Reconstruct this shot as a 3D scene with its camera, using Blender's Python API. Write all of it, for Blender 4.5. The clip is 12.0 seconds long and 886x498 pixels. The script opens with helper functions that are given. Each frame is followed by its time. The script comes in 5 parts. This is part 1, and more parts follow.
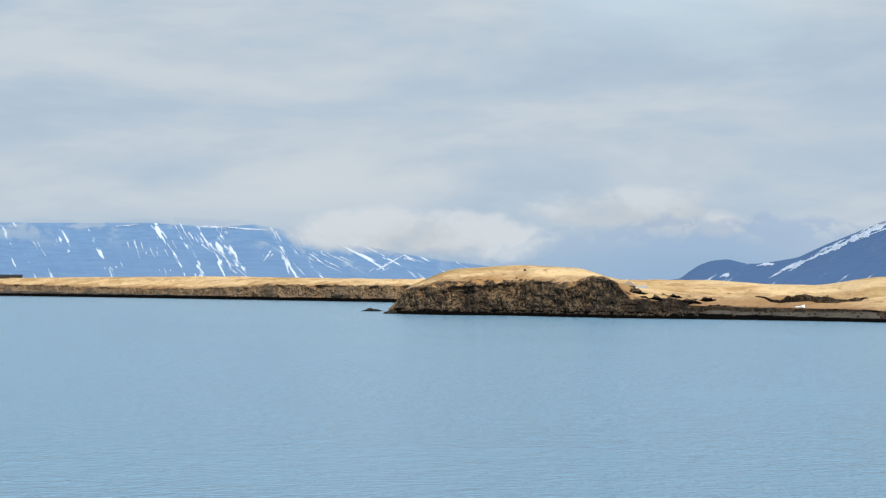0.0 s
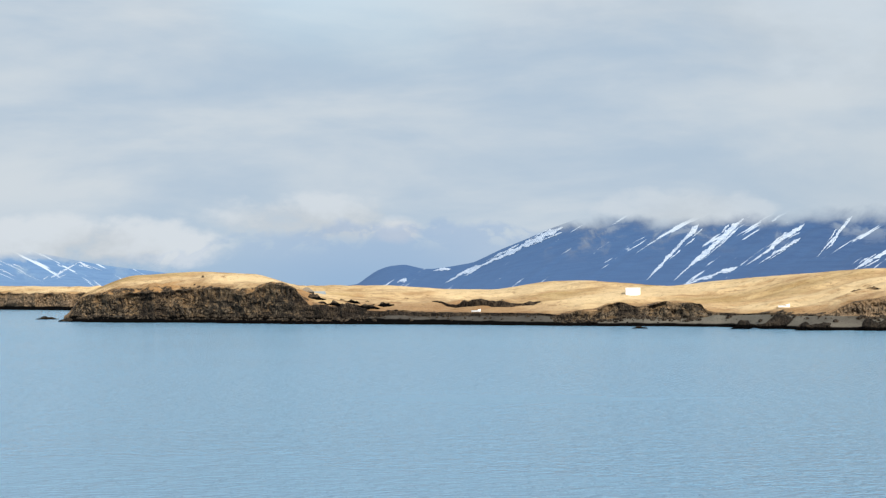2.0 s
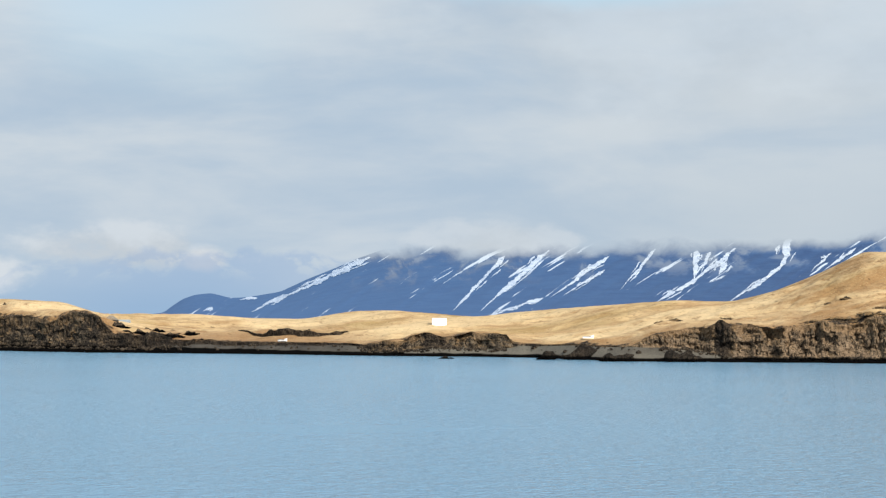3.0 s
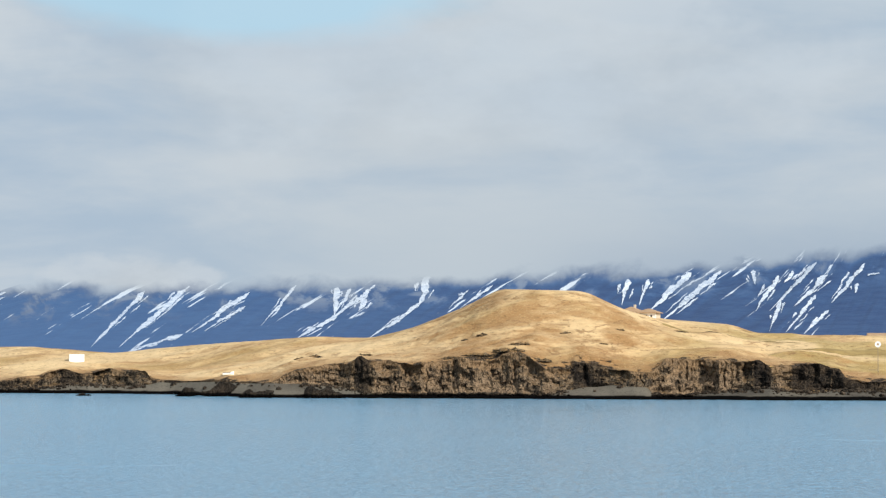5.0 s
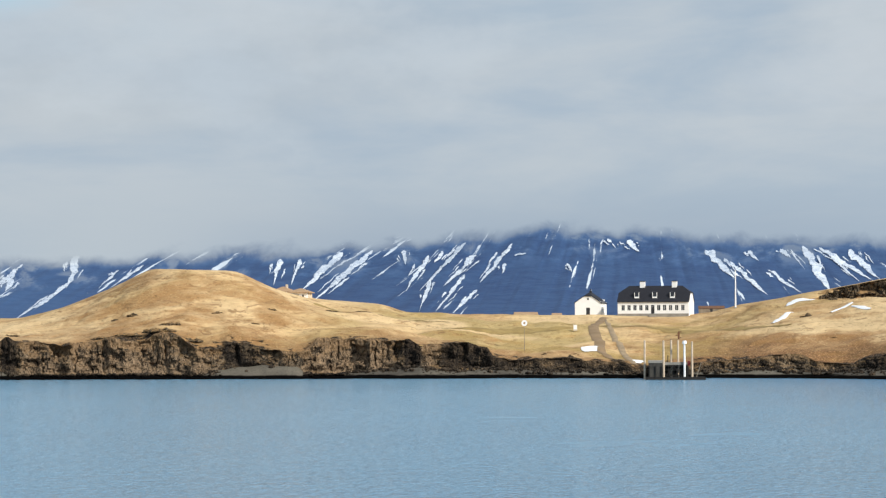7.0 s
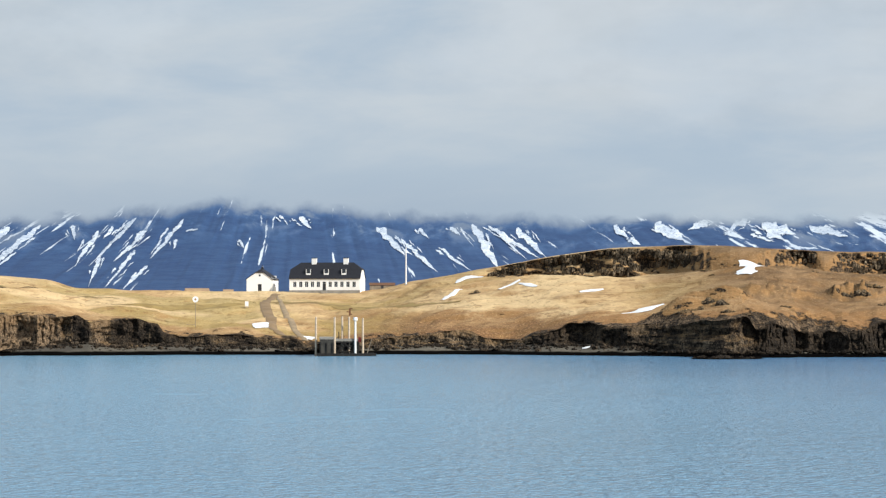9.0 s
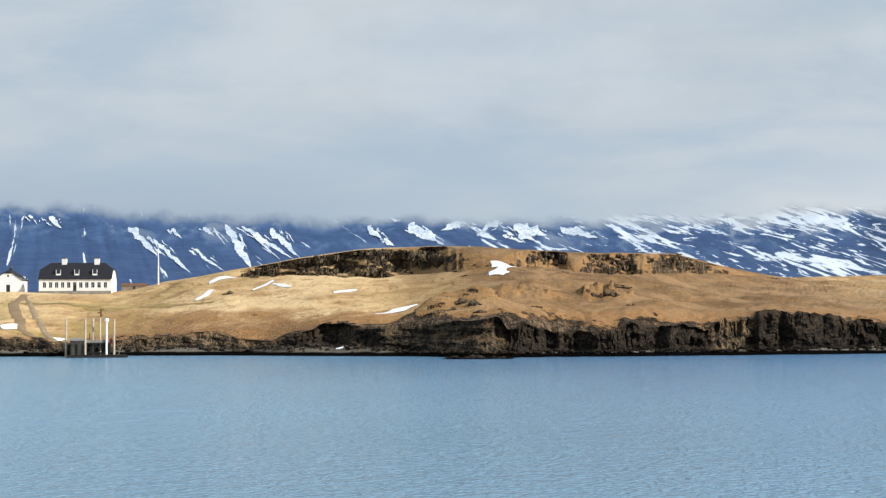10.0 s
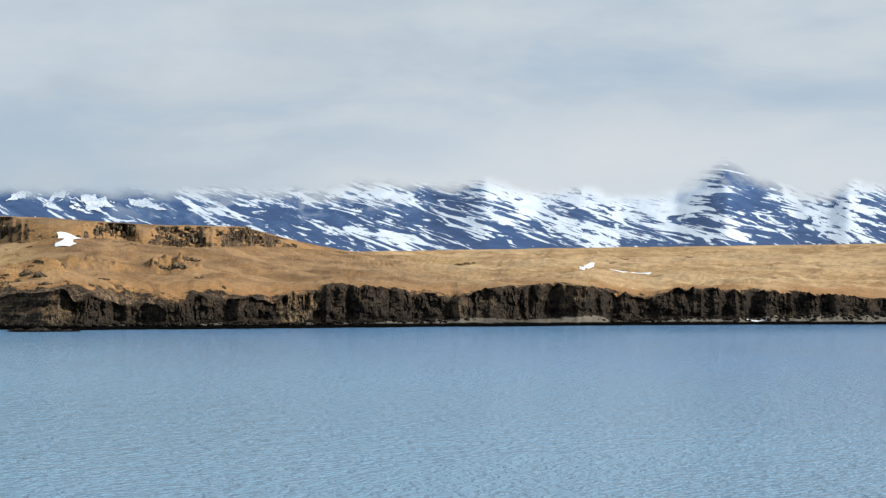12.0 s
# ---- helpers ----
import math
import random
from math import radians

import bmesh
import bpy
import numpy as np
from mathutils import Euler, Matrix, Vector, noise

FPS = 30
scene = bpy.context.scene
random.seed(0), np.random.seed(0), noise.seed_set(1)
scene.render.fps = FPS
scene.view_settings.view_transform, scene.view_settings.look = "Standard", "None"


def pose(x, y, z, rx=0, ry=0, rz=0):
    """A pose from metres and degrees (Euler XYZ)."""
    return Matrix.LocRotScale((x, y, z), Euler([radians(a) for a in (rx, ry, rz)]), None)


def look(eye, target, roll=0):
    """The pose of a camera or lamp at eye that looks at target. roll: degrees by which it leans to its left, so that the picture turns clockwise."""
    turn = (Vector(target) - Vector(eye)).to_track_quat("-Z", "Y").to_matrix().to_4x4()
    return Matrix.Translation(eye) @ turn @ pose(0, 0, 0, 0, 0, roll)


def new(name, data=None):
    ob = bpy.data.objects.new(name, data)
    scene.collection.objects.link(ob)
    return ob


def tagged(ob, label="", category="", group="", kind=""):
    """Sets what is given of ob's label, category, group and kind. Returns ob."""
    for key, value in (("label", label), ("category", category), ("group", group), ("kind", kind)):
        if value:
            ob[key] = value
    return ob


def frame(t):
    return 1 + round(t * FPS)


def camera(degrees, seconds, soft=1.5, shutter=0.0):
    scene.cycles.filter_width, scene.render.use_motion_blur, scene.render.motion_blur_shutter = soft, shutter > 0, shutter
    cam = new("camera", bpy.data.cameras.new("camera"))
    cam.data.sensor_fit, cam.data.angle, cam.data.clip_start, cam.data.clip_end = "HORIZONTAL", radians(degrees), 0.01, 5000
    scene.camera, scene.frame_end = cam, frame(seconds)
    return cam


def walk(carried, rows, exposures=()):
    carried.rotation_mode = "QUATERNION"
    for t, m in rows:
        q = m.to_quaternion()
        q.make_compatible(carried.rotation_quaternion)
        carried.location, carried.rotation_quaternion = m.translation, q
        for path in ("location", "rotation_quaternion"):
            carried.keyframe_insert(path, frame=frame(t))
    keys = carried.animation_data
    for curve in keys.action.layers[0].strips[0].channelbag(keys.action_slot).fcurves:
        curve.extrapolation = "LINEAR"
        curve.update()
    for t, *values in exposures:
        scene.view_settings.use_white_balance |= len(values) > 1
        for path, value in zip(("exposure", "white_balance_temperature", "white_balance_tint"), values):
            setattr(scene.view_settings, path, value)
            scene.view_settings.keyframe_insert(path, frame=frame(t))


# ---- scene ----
# ------------------------------------------------ camera: one standpoint, panning
EYE = 13.3
cam = camera(23.94, 12.0, 1.3)
ROWS = [  # seconds, bearing, pitch, lean
    (0.0, -0.000, 0.791, -0.122),
    (0.5, 2.155, 0.557, -0.141),
    (1.0, 4.751, 0.678, 0.033),
    (1.5, 7.085, 0.866, 0.281),
    (2.0, 8.797, 0.944, 0.278),
    (2.5, 11.424, 1.443, -0.075),
    (3.0, 14.085, 1.751, -0.113),
    (3.2, 15.407, 1.877, -0.166),
    (5.0, 23.915, 2.763, -0.118),
    (5.5, 26.465, 2.737, -0.180),
    (6.0, 29.250, 2.686, -0.135),
    (6.5, 31.642, 2.587, -0.087),
    (7.0, 33.431, 2.208, 0.134),
    (7.2, 34.522, 1.966, 0.155),
    (8.8, 41.306, 1.547, 0.055),
    (9.0, 42.414, 1.551, 0.027),
    (9.5, 45.614, 1.685, 0.060),
    (10.0, 49.156, 1.559, 0.107),
    (10.5, 51.960, 1.558, -0.043),
    (11.0, 54.583, 1.358, 0.086),
    (11.5, 57.829, 1.164, -0.065),
    (12.0, 60.940, 0.831, -0.243),
]
walk(cam, [(t, pose(0, 0, EYE, 90 + pitch, lean, -bearing)) for t, bearing, pitch, lean in ROWS],
     [(0.0, 0.0), (1.5, 0.03), (2.5, 0.08), (3.5, 0.03), (5.5, -0.05), (6.5, -0.10), (7.0, -0.12), (8.8, -0.02), (9.5, 0.0), (12.0, 0.0)])

# ------------------------------------------------ node helpers


class Nodes:
    """Short hand for building a node tree."""

    def __init__(self, tree):
        self.tree = tree

    def node(self, kind, **inputs):
        n = self.tree.nodes.new(kind)
        for key, value in inputs.items():
            self.put(n.inputs[key.replace("_", " ")], value)
        return n

    def put(self, socket, value):
        if hasattr(value, "is_linked"):
            self.tree.links.new(value, socket)
        else:
            socket.default_value = value

    def math(self, op, a, b=0.0, c=0.0, clamp=False):
        n = self.tree.nodes.new("ShaderNodeMath")
        n.operation, n.use_clamp = op, clamp
        for s, v in zip(n.inputs, (a, b, c)):
            self.put(s, v)
        return n.outputs[0]

    def smooth(self, x, lo, hi, a=0.0, b=1.0):
        n = self.tree.nodes.new("ShaderNodeMapRange")
        n.interpolation_type = "SMOOTHSTEP"
        for s, v in zip(n.inputs, (x, lo, hi, a, b)):
            self.put(s, v)
        return n.outputs[0]

    def mix(self, f, a, b):
        n = self.tree.nodes.new("ShaderNodeMix")
        n.data_type = "RGBA"
        self.put(n.inputs[0], f)
        for s, v in ((n.inputs[6], a), (n.inputs[7], b)):
            self.put(s, (*v, 1) if isinstance(v, tuple) and len(v) == 3 else v)
        return n.outputs[2]

    def scaled(self, vec, sx, sy, sz, ox=0.0, oy=0.0, oz=0.0):
        n = self.tree.nodes.new("ShaderNodeMapping")
        self.put(n.inputs[0], vec)
        n.inputs["Location"].default_value = (ox, oy, oz)
        n.inputs["Scale"].default_value = (sx, sy, sz)
        return n.outputs[0]

    def noise(self, vec, scale, detail=4.0, rough=0.55, warp=0.0):
        n = self.node("ShaderNodeTexNoise", Scale=scale, Detail=detail, Roughness=rough, Distortion=warp)
        if vec is not None:
            self.put(n.inputs["Vector"], vec)
        return n.outputs[0]


def material(name):
    m = bpy.data.materials.new(name)
    m.use_nodes = True
    m.node_tree.nodes.clear()
    return m, Nodes(m.node_tree)


def finish(n, shader):
    out = n.node("ShaderNodeOutputMaterial")
    n.put(out.inputs[0], shader)


def bsdf(n, color, rough=0.9, height=None, strength=0.5, distance=0.1, **more):
    b = n.node("ShaderNodeBsdfPrincipled", Roughness=rough)
    n.put(b.inputs["Base Color"], (*color, 1) if isinstance(color, tuple) and len(color) == 3 else color)
    for k, v in more.items():
        n.put(b.inputs[k.replace("_", " ")], v)
    if height is not None:
        bump = n.node("ShaderNodeBump", Strength=strength, Distance=distance, Height=height)
        n.put(b.inputs["Normal"], bump.outputs[0])
    return b.outputs[0]


# ------------------------------------------------ sky, sun
SUN_BEARING, SUN_HEIGHT = 165.0, 33.0


def cloud_group():
    """Overcast sky with long soft banks: a colour for every direction."""
    tree = bpy.data.node_groups.new("overcast", "ShaderNodeTree")
    tree.interface.new_socket("Direction", in_out="INPUT", socket_type="NodeSocketVector")
    tree.interface.new_socket("Clear", in_out="INPUT", socket_type="NodeSocketColor")
    tree.interface.new_socket("Color", in_out="OUTPUT", socket_type="NodeSocketColor")
    n = Nodes(tree)
    gin, gout = tree.nodes.new("NodeGroupInput"), tree.nodes.new("NodeGroupOutput")
    v = gin.outputs[0]
    xyz = n.node("ShaderNodeSeparateXYZ", Vector=v).outputs
    bearing = n.math("MULTIPLY", n.math("ARCTAN2", xyz[0], xyz[1]), 57.2958)
    height = n.math("MULTIPLY", n.math("ARCSINE", xyz[2]), 57.2958)
    banks = n.noise(n.scaled(v, 1, 1, 3.8, 0.3, 0.1, 0.0), 7.0, 6.0, 0.55, 0.25)
    wide = n.noise(n.scaled(v, 1, 1, 2.0, 2.3, 1.7, 0.4), 3.0, 3.0, 0.5)
    tone = n.math("ADD", n.math("MULTIPLY", banks, 0.65), n.math("MULTIPLY", wide, 0.35))
    low = n.smooth(height, -0.5, 3.2)
    col = n.mix(n.smooth(tone, 0.36, 0.62), (0.42, 0.53, 0.65), (0.60, 0.66, 0.71))
    # greyer and dimmer under the main bank to the north
    east = n.math("MULTIPLY", n.smooth(bearing, 12.0, 24.0), n.smooth(bearing, 62.0, 46.0, 0.15, 1.0))
    col = n.mix(n.math("MULTIPLY", east, n.smooth(height, 6.0, 2.0, 0.15, 0.55)), col, (0.47, 0.55, 0.62))
    # dark belly of the bank over the highest slopes, bright mist round the eastern peaks
    belly = n.math("MULTIPLY", n.math("MULTIPLY", n.smooth(bearing, 24.0, 32.0), n.smooth(bearing, 50.0, 42.0)), n.smooth(height, 4.2, 2.0))
    col = n.mix(n.math("MULTIPLY", belly, 0.75), col, (0.37, 0.46, 0.57))
    shine = n.math("MULTIPLY", n.smooth(bearing, 54.0, 64.0), n.smooth(height, 5.5, 2.6))
    col = n.mix(n.math("MULTIPLY", shine, 0.75), col, (0.70, 0.745, 0.78))
    # blue grey air low in the gap between the mountains
    gap = n.math("MULTIPLY", n.smooth(height, 2.6, 0.0), n.smooth(bearing, 14.0, 7.0))
    col = n.mix(n.math("MULTIPLY", gap, 0.85), col, (0.35, 0.49, 0.64))
    # bright heaped clouds in the west, broad pale swells higher up
    for a0, e0, wa, we, tint, lit, torn in ((-1.0, 1.15, 4.0, 0.75, (0.65, 0.70, 0.745), 0.95, 3.6), (5.4, 1.75, 3.3, 0.75, (0.63, 0.685, 0.735), 0.9, 3.6), (7.6, 1.45, 0.75, 0.45, (0.70, 0.74, 0.78), 0.9, 2.2),
                                            (15.6, 2.0, 2.2, 0.6, (0.62, 0.675, 0.725), 0.6, 4.0), (24.0, 7.8, 13.0, 3.2, (0.63, 0.695, 0.75), 0.6, 2.6), (53.0, 7.4, 12.0, 3.0, (0.63, 0.69, 0.745), 0.5, 2.6)):
        da = n.math("DIVIDE", n.math("SUBTRACT", bearing, a0), wa)
        de = n.math("DIVIDE", n.math("SUBTRACT", height, e0), we)
        r = n.math("ADD", n.math("MULTIPLY", da, da), n.math("MULTIPLY", de, de))
        puff = n.noise(n.scaled(v, 1, 1, 1.8, a0, e0, 0.0), 22.0 if we < 2 else 9.0, 5.0, 0.6)
        body = n.smooth(n.math("ADD", r, n.math("MULTIPLY", n.math("SUBTRACT", puff, 0.5), torn)), 1.2, 0.3)
        shade = n.mix(n.smooth(n.math("ADD", puff, n.math("MULTIPLY", de, -0.10)), 0.66, 0.40), tuple(c * 0.86 for c in tint), tint)
        col = n.mix(n.math("MULTIPLY", body, lit), col, shade)
    # thin places where the clear sky shows through, high up
    thin = n.math("MULTIPLY", n.smooth(wide, 0.50, 0.66), n.smooth(height, 5.0, 9.0))
    col = n.mix(n.math("MULTIPLY", thin, 0.55), col, gin.outputs[1])
    da = n.math("DIVIDE", n.math("SUBTRACT", bearing, 18.5), 8.0)
    de = n.math("DIVIDE", n.math("SUBTRACT", height, 10.3), 1.9)
    r = n.math("ADD", n.math("ADD", n.math("MULTIPLY", da, da), n.math("MULTIPLY", de, de)), n.math("MULTIPLY", n.math("SUBTRACT", banks, 0.5), 2.0))
    col = n.mix(n.smooth(r, 1.1, 0.2, 0.0, 0.8), col, (0.46, 0.70, 0.86))
    n.put(gout.inputs[0], col)
    return tree


clouds = cloud_group()
world = bpy.data.worlds.new("overcast_day")
world.use_nodes = True
world.node_tree.nodes.clear()
scene.world = world
n = Nodes(world.node_tree)
sky = n.node("ShaderNodeTexSky")
sky.sky_type, sky.sun_disc = "NISHITA", False
sky.sun_elevation, sky.sun_rotation = radians(SUN_HEIGHT), radians(SUN_BEARING)
clear = n.node("ShaderNodeVectorMath")
clear.operation = "SCALE"
n.put(clear.inputs[0], sky.outputs[0])
clear.inputs["Scale"].default_value = 0.12
cover = n.node("ShaderNodeGroup")
cover.node_tree = clouds
n.put(cover.inputs[0], n.node("ShaderNodeTexCoord").outputs["Generated"])
n.put(cover.inputs[1], clear.outputs[0])
back = n.node("ShaderNodeBackground", Strength=1.0, Color=cover.outputs[0])
n.put(n.node("ShaderNodeOutputWorld").inputs[0], back.outputs[0])

sun = new("sun", bpy.data.lights.new("sun", "SUN"))
sun.data.energy, sun.data.angle, sun.data.color = 5.0, radians(0.8), (1.0, 0.95, 0.86)
sb, sh = radians(SUN_BEARING), radians(SUN_HEIGHT)
sun.matrix_world = look((0, 0, 200), (-math.sin(sb) * math.cos(sh), -math.cos(sb) * math.cos(sh), 200 - math.sin(sh)))

# ------------------------------------------------ materials


def basalt(n, p, dark, light, blacker=0.82):
    """Colour and relief of columnar rock: upright joints, blocks, pale weathered edges, dark cracks."""
    upright = n.noise(n.scaled(p, 1, 1, 0.45), 0.85, 4.0, 0.64, 1.2)
    blocks = n.noise(n.scaled(p, 1, 1, 1.2, 7, 3, 1), 0.28, 5.0, 0.65, 0.4)
    large = n.noise(n.scaled(p, 1, 1, 0.6, 3, 30, 1), 0.05, 3.0, 0.55)
    fine = n.noise(p, 2.2, 3.0, 0.6)
    tone = n.math("ADD", n.math("MULTIPLY", upright, 0.45), n.math("ADD", n.math("MULTIPLY", blocks, 0.35), n.math("MULTIPLY", large, 0.2)))
    col = n.mix(n.smooth(tone, 0.42, 0.58), dark, light)
    col = n.mix(n.smooth(fine, 0.52, 0.72, 0.0, 0.55), col, tuple(c * 1.8 for c in light))
    # blacker towards the east end: the shade there is put into the rock colour
    reach = n.node("ShaderNodeSeparateXYZ", Vector=p).outputs[0]
    black = n.smooth(n.math("ADD", reach, n.math("MULTIPLY", n.math("SUBTRACT", large, 0.5), 160.0)), 380.0, 470.0, 0.0, blacker)
    col = n.mix(black, col, tuple(c * 0.75 for c in dark))
    crack = n.smooth(n.math("ABSOLUTE", n.math("SUBTRACT", upright, 0.5)), 0.035, 0.0)
    gap = n.smooth(n.math("ABSOLUTE", n.math("SUBTRACT", blocks, 0.47)), 0.025, 0.0)
    col = n.mix(n.math("MULTIPLY", n.math("MAXIMUM", crack, n.math("MULTIPLY", gap, 0.8)), 0.75), col, (0.010, 0.008, 0.007))
    fleck = n.noise(n.scaled(p, 1, 1, 0.6, 31, 14, 2), 1.15, 3.0, 0.6, 0.9)
    col = n.mix(n.smooth(fleck, 0.49, 0.41, 0.0, 0.85), col, (0.014, 0.011, 0.009))
    h = n.math("ADD", n.math("MULTIPLY", upright, 2.2), n.math("ADD", blocks, n.math("ADD", n.math("MULTIPLY", fine, 0.4), fleck)))
    return col, h, blocks, fine, fleck


def grass_material():
    m, n = material("dry_grass")
    p = n.node("ShaderNodeTexCoord").outputs["Object"]
    at = n.node("ShaderNodeSeparateXYZ", Vector=p).outputs
    normal = n.node("ShaderNodeSeparateXYZ", Vector=n.node("ShaderNodeNewGeometry").outputs["Normal"]).outputs[2]
    big = n.noise(p, 0.018, 4.0, 0.55)
    mid = n.noise(n.scaled(p, 1, 1, 2.5, 40, 9, 3), 0.075, 5.0, 0.62, 0.5)
    terrace = n.noise(n.scaled(p, 0.35, 0.35, 5.0, 4, 90, 13), 0.22, 4.0, 0.62, 0.6)
    fine = n.noise(n.scaled(p, 1, 1, 2.0), 0.6, 4.0, 0.68)
    tuft = n.noise(n.scaled(p, 1, 1, 1.4, 8, 1, 30), 1.9, 3.0, 0.6)
    col = n.mix(n.smooth(mid, 0.36, 0.64), (0.41, 0.255, 0.118), (0.62, 0.435, 0.228))
    col = n.mix(n.math("MULTIPLY", n.smooth(big, 0.46, 0.60), 0.7), col, (0.68, 0.51, 0.29))
    col = n.mix(n.math("MULTIPLY", n.smooth(big, 0.46, 0.34), 0.5), col, (0.33, 0.23, 0.085))
    col = n.mix(n.smooth(terrace, 0.54, 0.70, 0.0, 0.5), col, (0.27, 0.15, 0.06))
    # browner on the eastern bluffs: cloud shade put into the grass colour
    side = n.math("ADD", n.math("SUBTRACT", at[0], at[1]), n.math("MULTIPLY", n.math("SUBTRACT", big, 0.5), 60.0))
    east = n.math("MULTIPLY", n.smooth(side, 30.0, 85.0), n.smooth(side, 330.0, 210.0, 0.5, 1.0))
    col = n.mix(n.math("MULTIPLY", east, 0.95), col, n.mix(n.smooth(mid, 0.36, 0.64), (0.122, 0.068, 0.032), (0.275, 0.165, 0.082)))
    # salt-worn rusty heath behind the cliff edge
    edge = n.node("ShaderNodeSeparateXYZ", Vector=n.node("ShaderNodeUVMap").outputs[0]).outputs[0]
    ragged = n.math("ADD", edge, n.math("MULTIPLY", n.math("SUBTRACT", mid, 0.5), 45.0))
    col = n.mix(n.smooth(ragged, 28.0, 0.0, 0.0, 0.8), col, n.mix(fine, (0.17, 0.09, 0.038), (0.36, 0.20, 0.085)))
    # rusty heath on the lower slope east of the landing
    low = n.math("ADD", at[2], n.math("MULTIPLY", n.math("SUBTRACT", mid, 0.5), 14.0))
    bank = n.math("MULTIPLY", n.smooth(side, -110.0, -70.0), n.smooth(low, 13.5, 9.5))
    col = n.mix(n.math("MULTIPLY", bank, 0.7), col, n.mix(fine, (0.19, 0.095, 0.038), (0.38, 0.20, 0.08)))
    # rust-red low shrubs above the beach east of the landing
    brush = n.math("MULTIPLY", n.math("MULTIPLY", n.smooth(side, -85.0, -60.0), n.smooth(side, 25.0, 0.0)), n.smooth(n.math("ADD", at[2], n.math("MULTIPLY", n.math("SUBTRACT", mid, 0.5), 12.0)), 11.0, 7.0))
    col = n.mix(n.math("MULTIPLY", brush, n.smooth(fine, 0.36, 0.52, 0.3, 0.75)), col, n.mix(n.smooth(tuft, 0.40, 0.62), (0.085, 0.042, 0.02), (0.30, 0.155, 0.068)))
    # brown heath on the low ground behind the western beach
    heath = n.math("MULTIPLY", n.smooth(at[0], 160.0, 125.0), n.smooth(n.math("ADD", at[2], n.math("MULTIPLY", n.math("SUBTRACT", mid, 0.5), 7.0)), 8.5, 6.0))
    col = n.mix(n.math("MULTIPLY", heath, 0.75), col, n.mix(fine, (0.15, 0.075, 0.034), (0.34, 0.19, 0.085)))
    # olive hayfields behind the landing
    fields = n.noise(n.scaled(p, 1, 1, 1, 60, 25, 0), 0.022, 3.0, 0.55, 0.3)
    meadow = n.math("MULTIPLY", n.smooth(side, -240.0, -200.0), n.smooth(side, -40.0, -90.0))
    col = n.mix(n.math("MULTIPLY", n.math("MULTIPLY", meadow, n.smooth(fields, 0.50, 0.60)), 0.65), col, n.mix(fine, (0.26, 0.185, 0.055), (0.40, 0.30, 0.11)))
    # bare scars and old slips
    scar = n.noise(n.scaled(p, 1, 1, 2.6, 15, 62, 4), 0.13, 5.0, 0.70, 1.2)
    col = n.mix(n.math("MULTIPLY", n.smooth(scar, 0.555, 0.64), n.smooth(normal, 0.995, 0.93, 0.15, 0.7)), col, n.mix(fine, (0.10, 0.055, 0.025), (0.30, 0.165, 0.072)))
    # rusty heath on the steeper faces
    steep = n.smooth(n.math("ADD", normal, n.math("MULTIPLY", n.math("SUBTRACT", mid, 0.5), 0.35)), 0.94, 0.80)
    col = n.mix(n.math("MULTIPLY", steep, 0.7), col, n.mix(fine, (0.20, 0.105, 0.042), (0.40, 0.225, 0.09)))
    col = n.mix(n.smooth(fine, 0.46, 0.30, 0.0, 0.6), col, (0.19, 0.115, 0.045))
    col = n.mix(n.smooth(tuft, 0.56, 0.72, 0.0, 0.45), col, (0.68, 0.51, 0.28))
    # rock where the turf is too steep to hold
    stone, relief, blocks, grain, fleck = basalt(n, p, (0.022, 0.016, 0.011), (0.29, 0.195, 0.115), 0.1)
    ragged = n.math("ADD", n.math("MULTIPLY", n.math("SUBTRACT", blocks, 0.5), 1.7), n.math("ADD", n.math("MULTIPLY", n.math("SUBTRACT", fine, 0.5), 0.5), n.math("MULTIPLY", n.math("SUBTRACT", mid, 0.5), 1.8)))
    rock = n.smooth(n.math("ADD", normal, n.math("MULTIPLY", ragged, n.smooth(normal, 0.9, 0.6, 0.35, 1.0))), 0.60, 0.50)
    stony = n.math("MULTIPLY", n.math("MULTIPLY", n.smooth(side, 5.0, 50.0), n.smooth(side, 190.0, 140.0)), 4.5)
    lip = n.smooth(n.math("ADD", n.math("SUBTRACT", edge, stony), n.math("MULTIPLY", n.math("SUBTRACT", blocks, 0.5), 30.0)), 2.6, 0.6)
    rock = n.math("MAXIMUM", rock, lip)
    col = n.mix(rock, col, stone)
    h = n.math("ADD", fine, n.math("ADD", n.math("MULTIPLY", mid, 2.0), n.math("MULTIPLY", terrace, 0.8)))
    h = n.math("ADD", h, n.math("MULTIPLY", rock, relief))
    finish(n, bsdf(n, col, 0.95, h, 1.0, 0.5, Specular_IOR_Level=0.2))
    return m


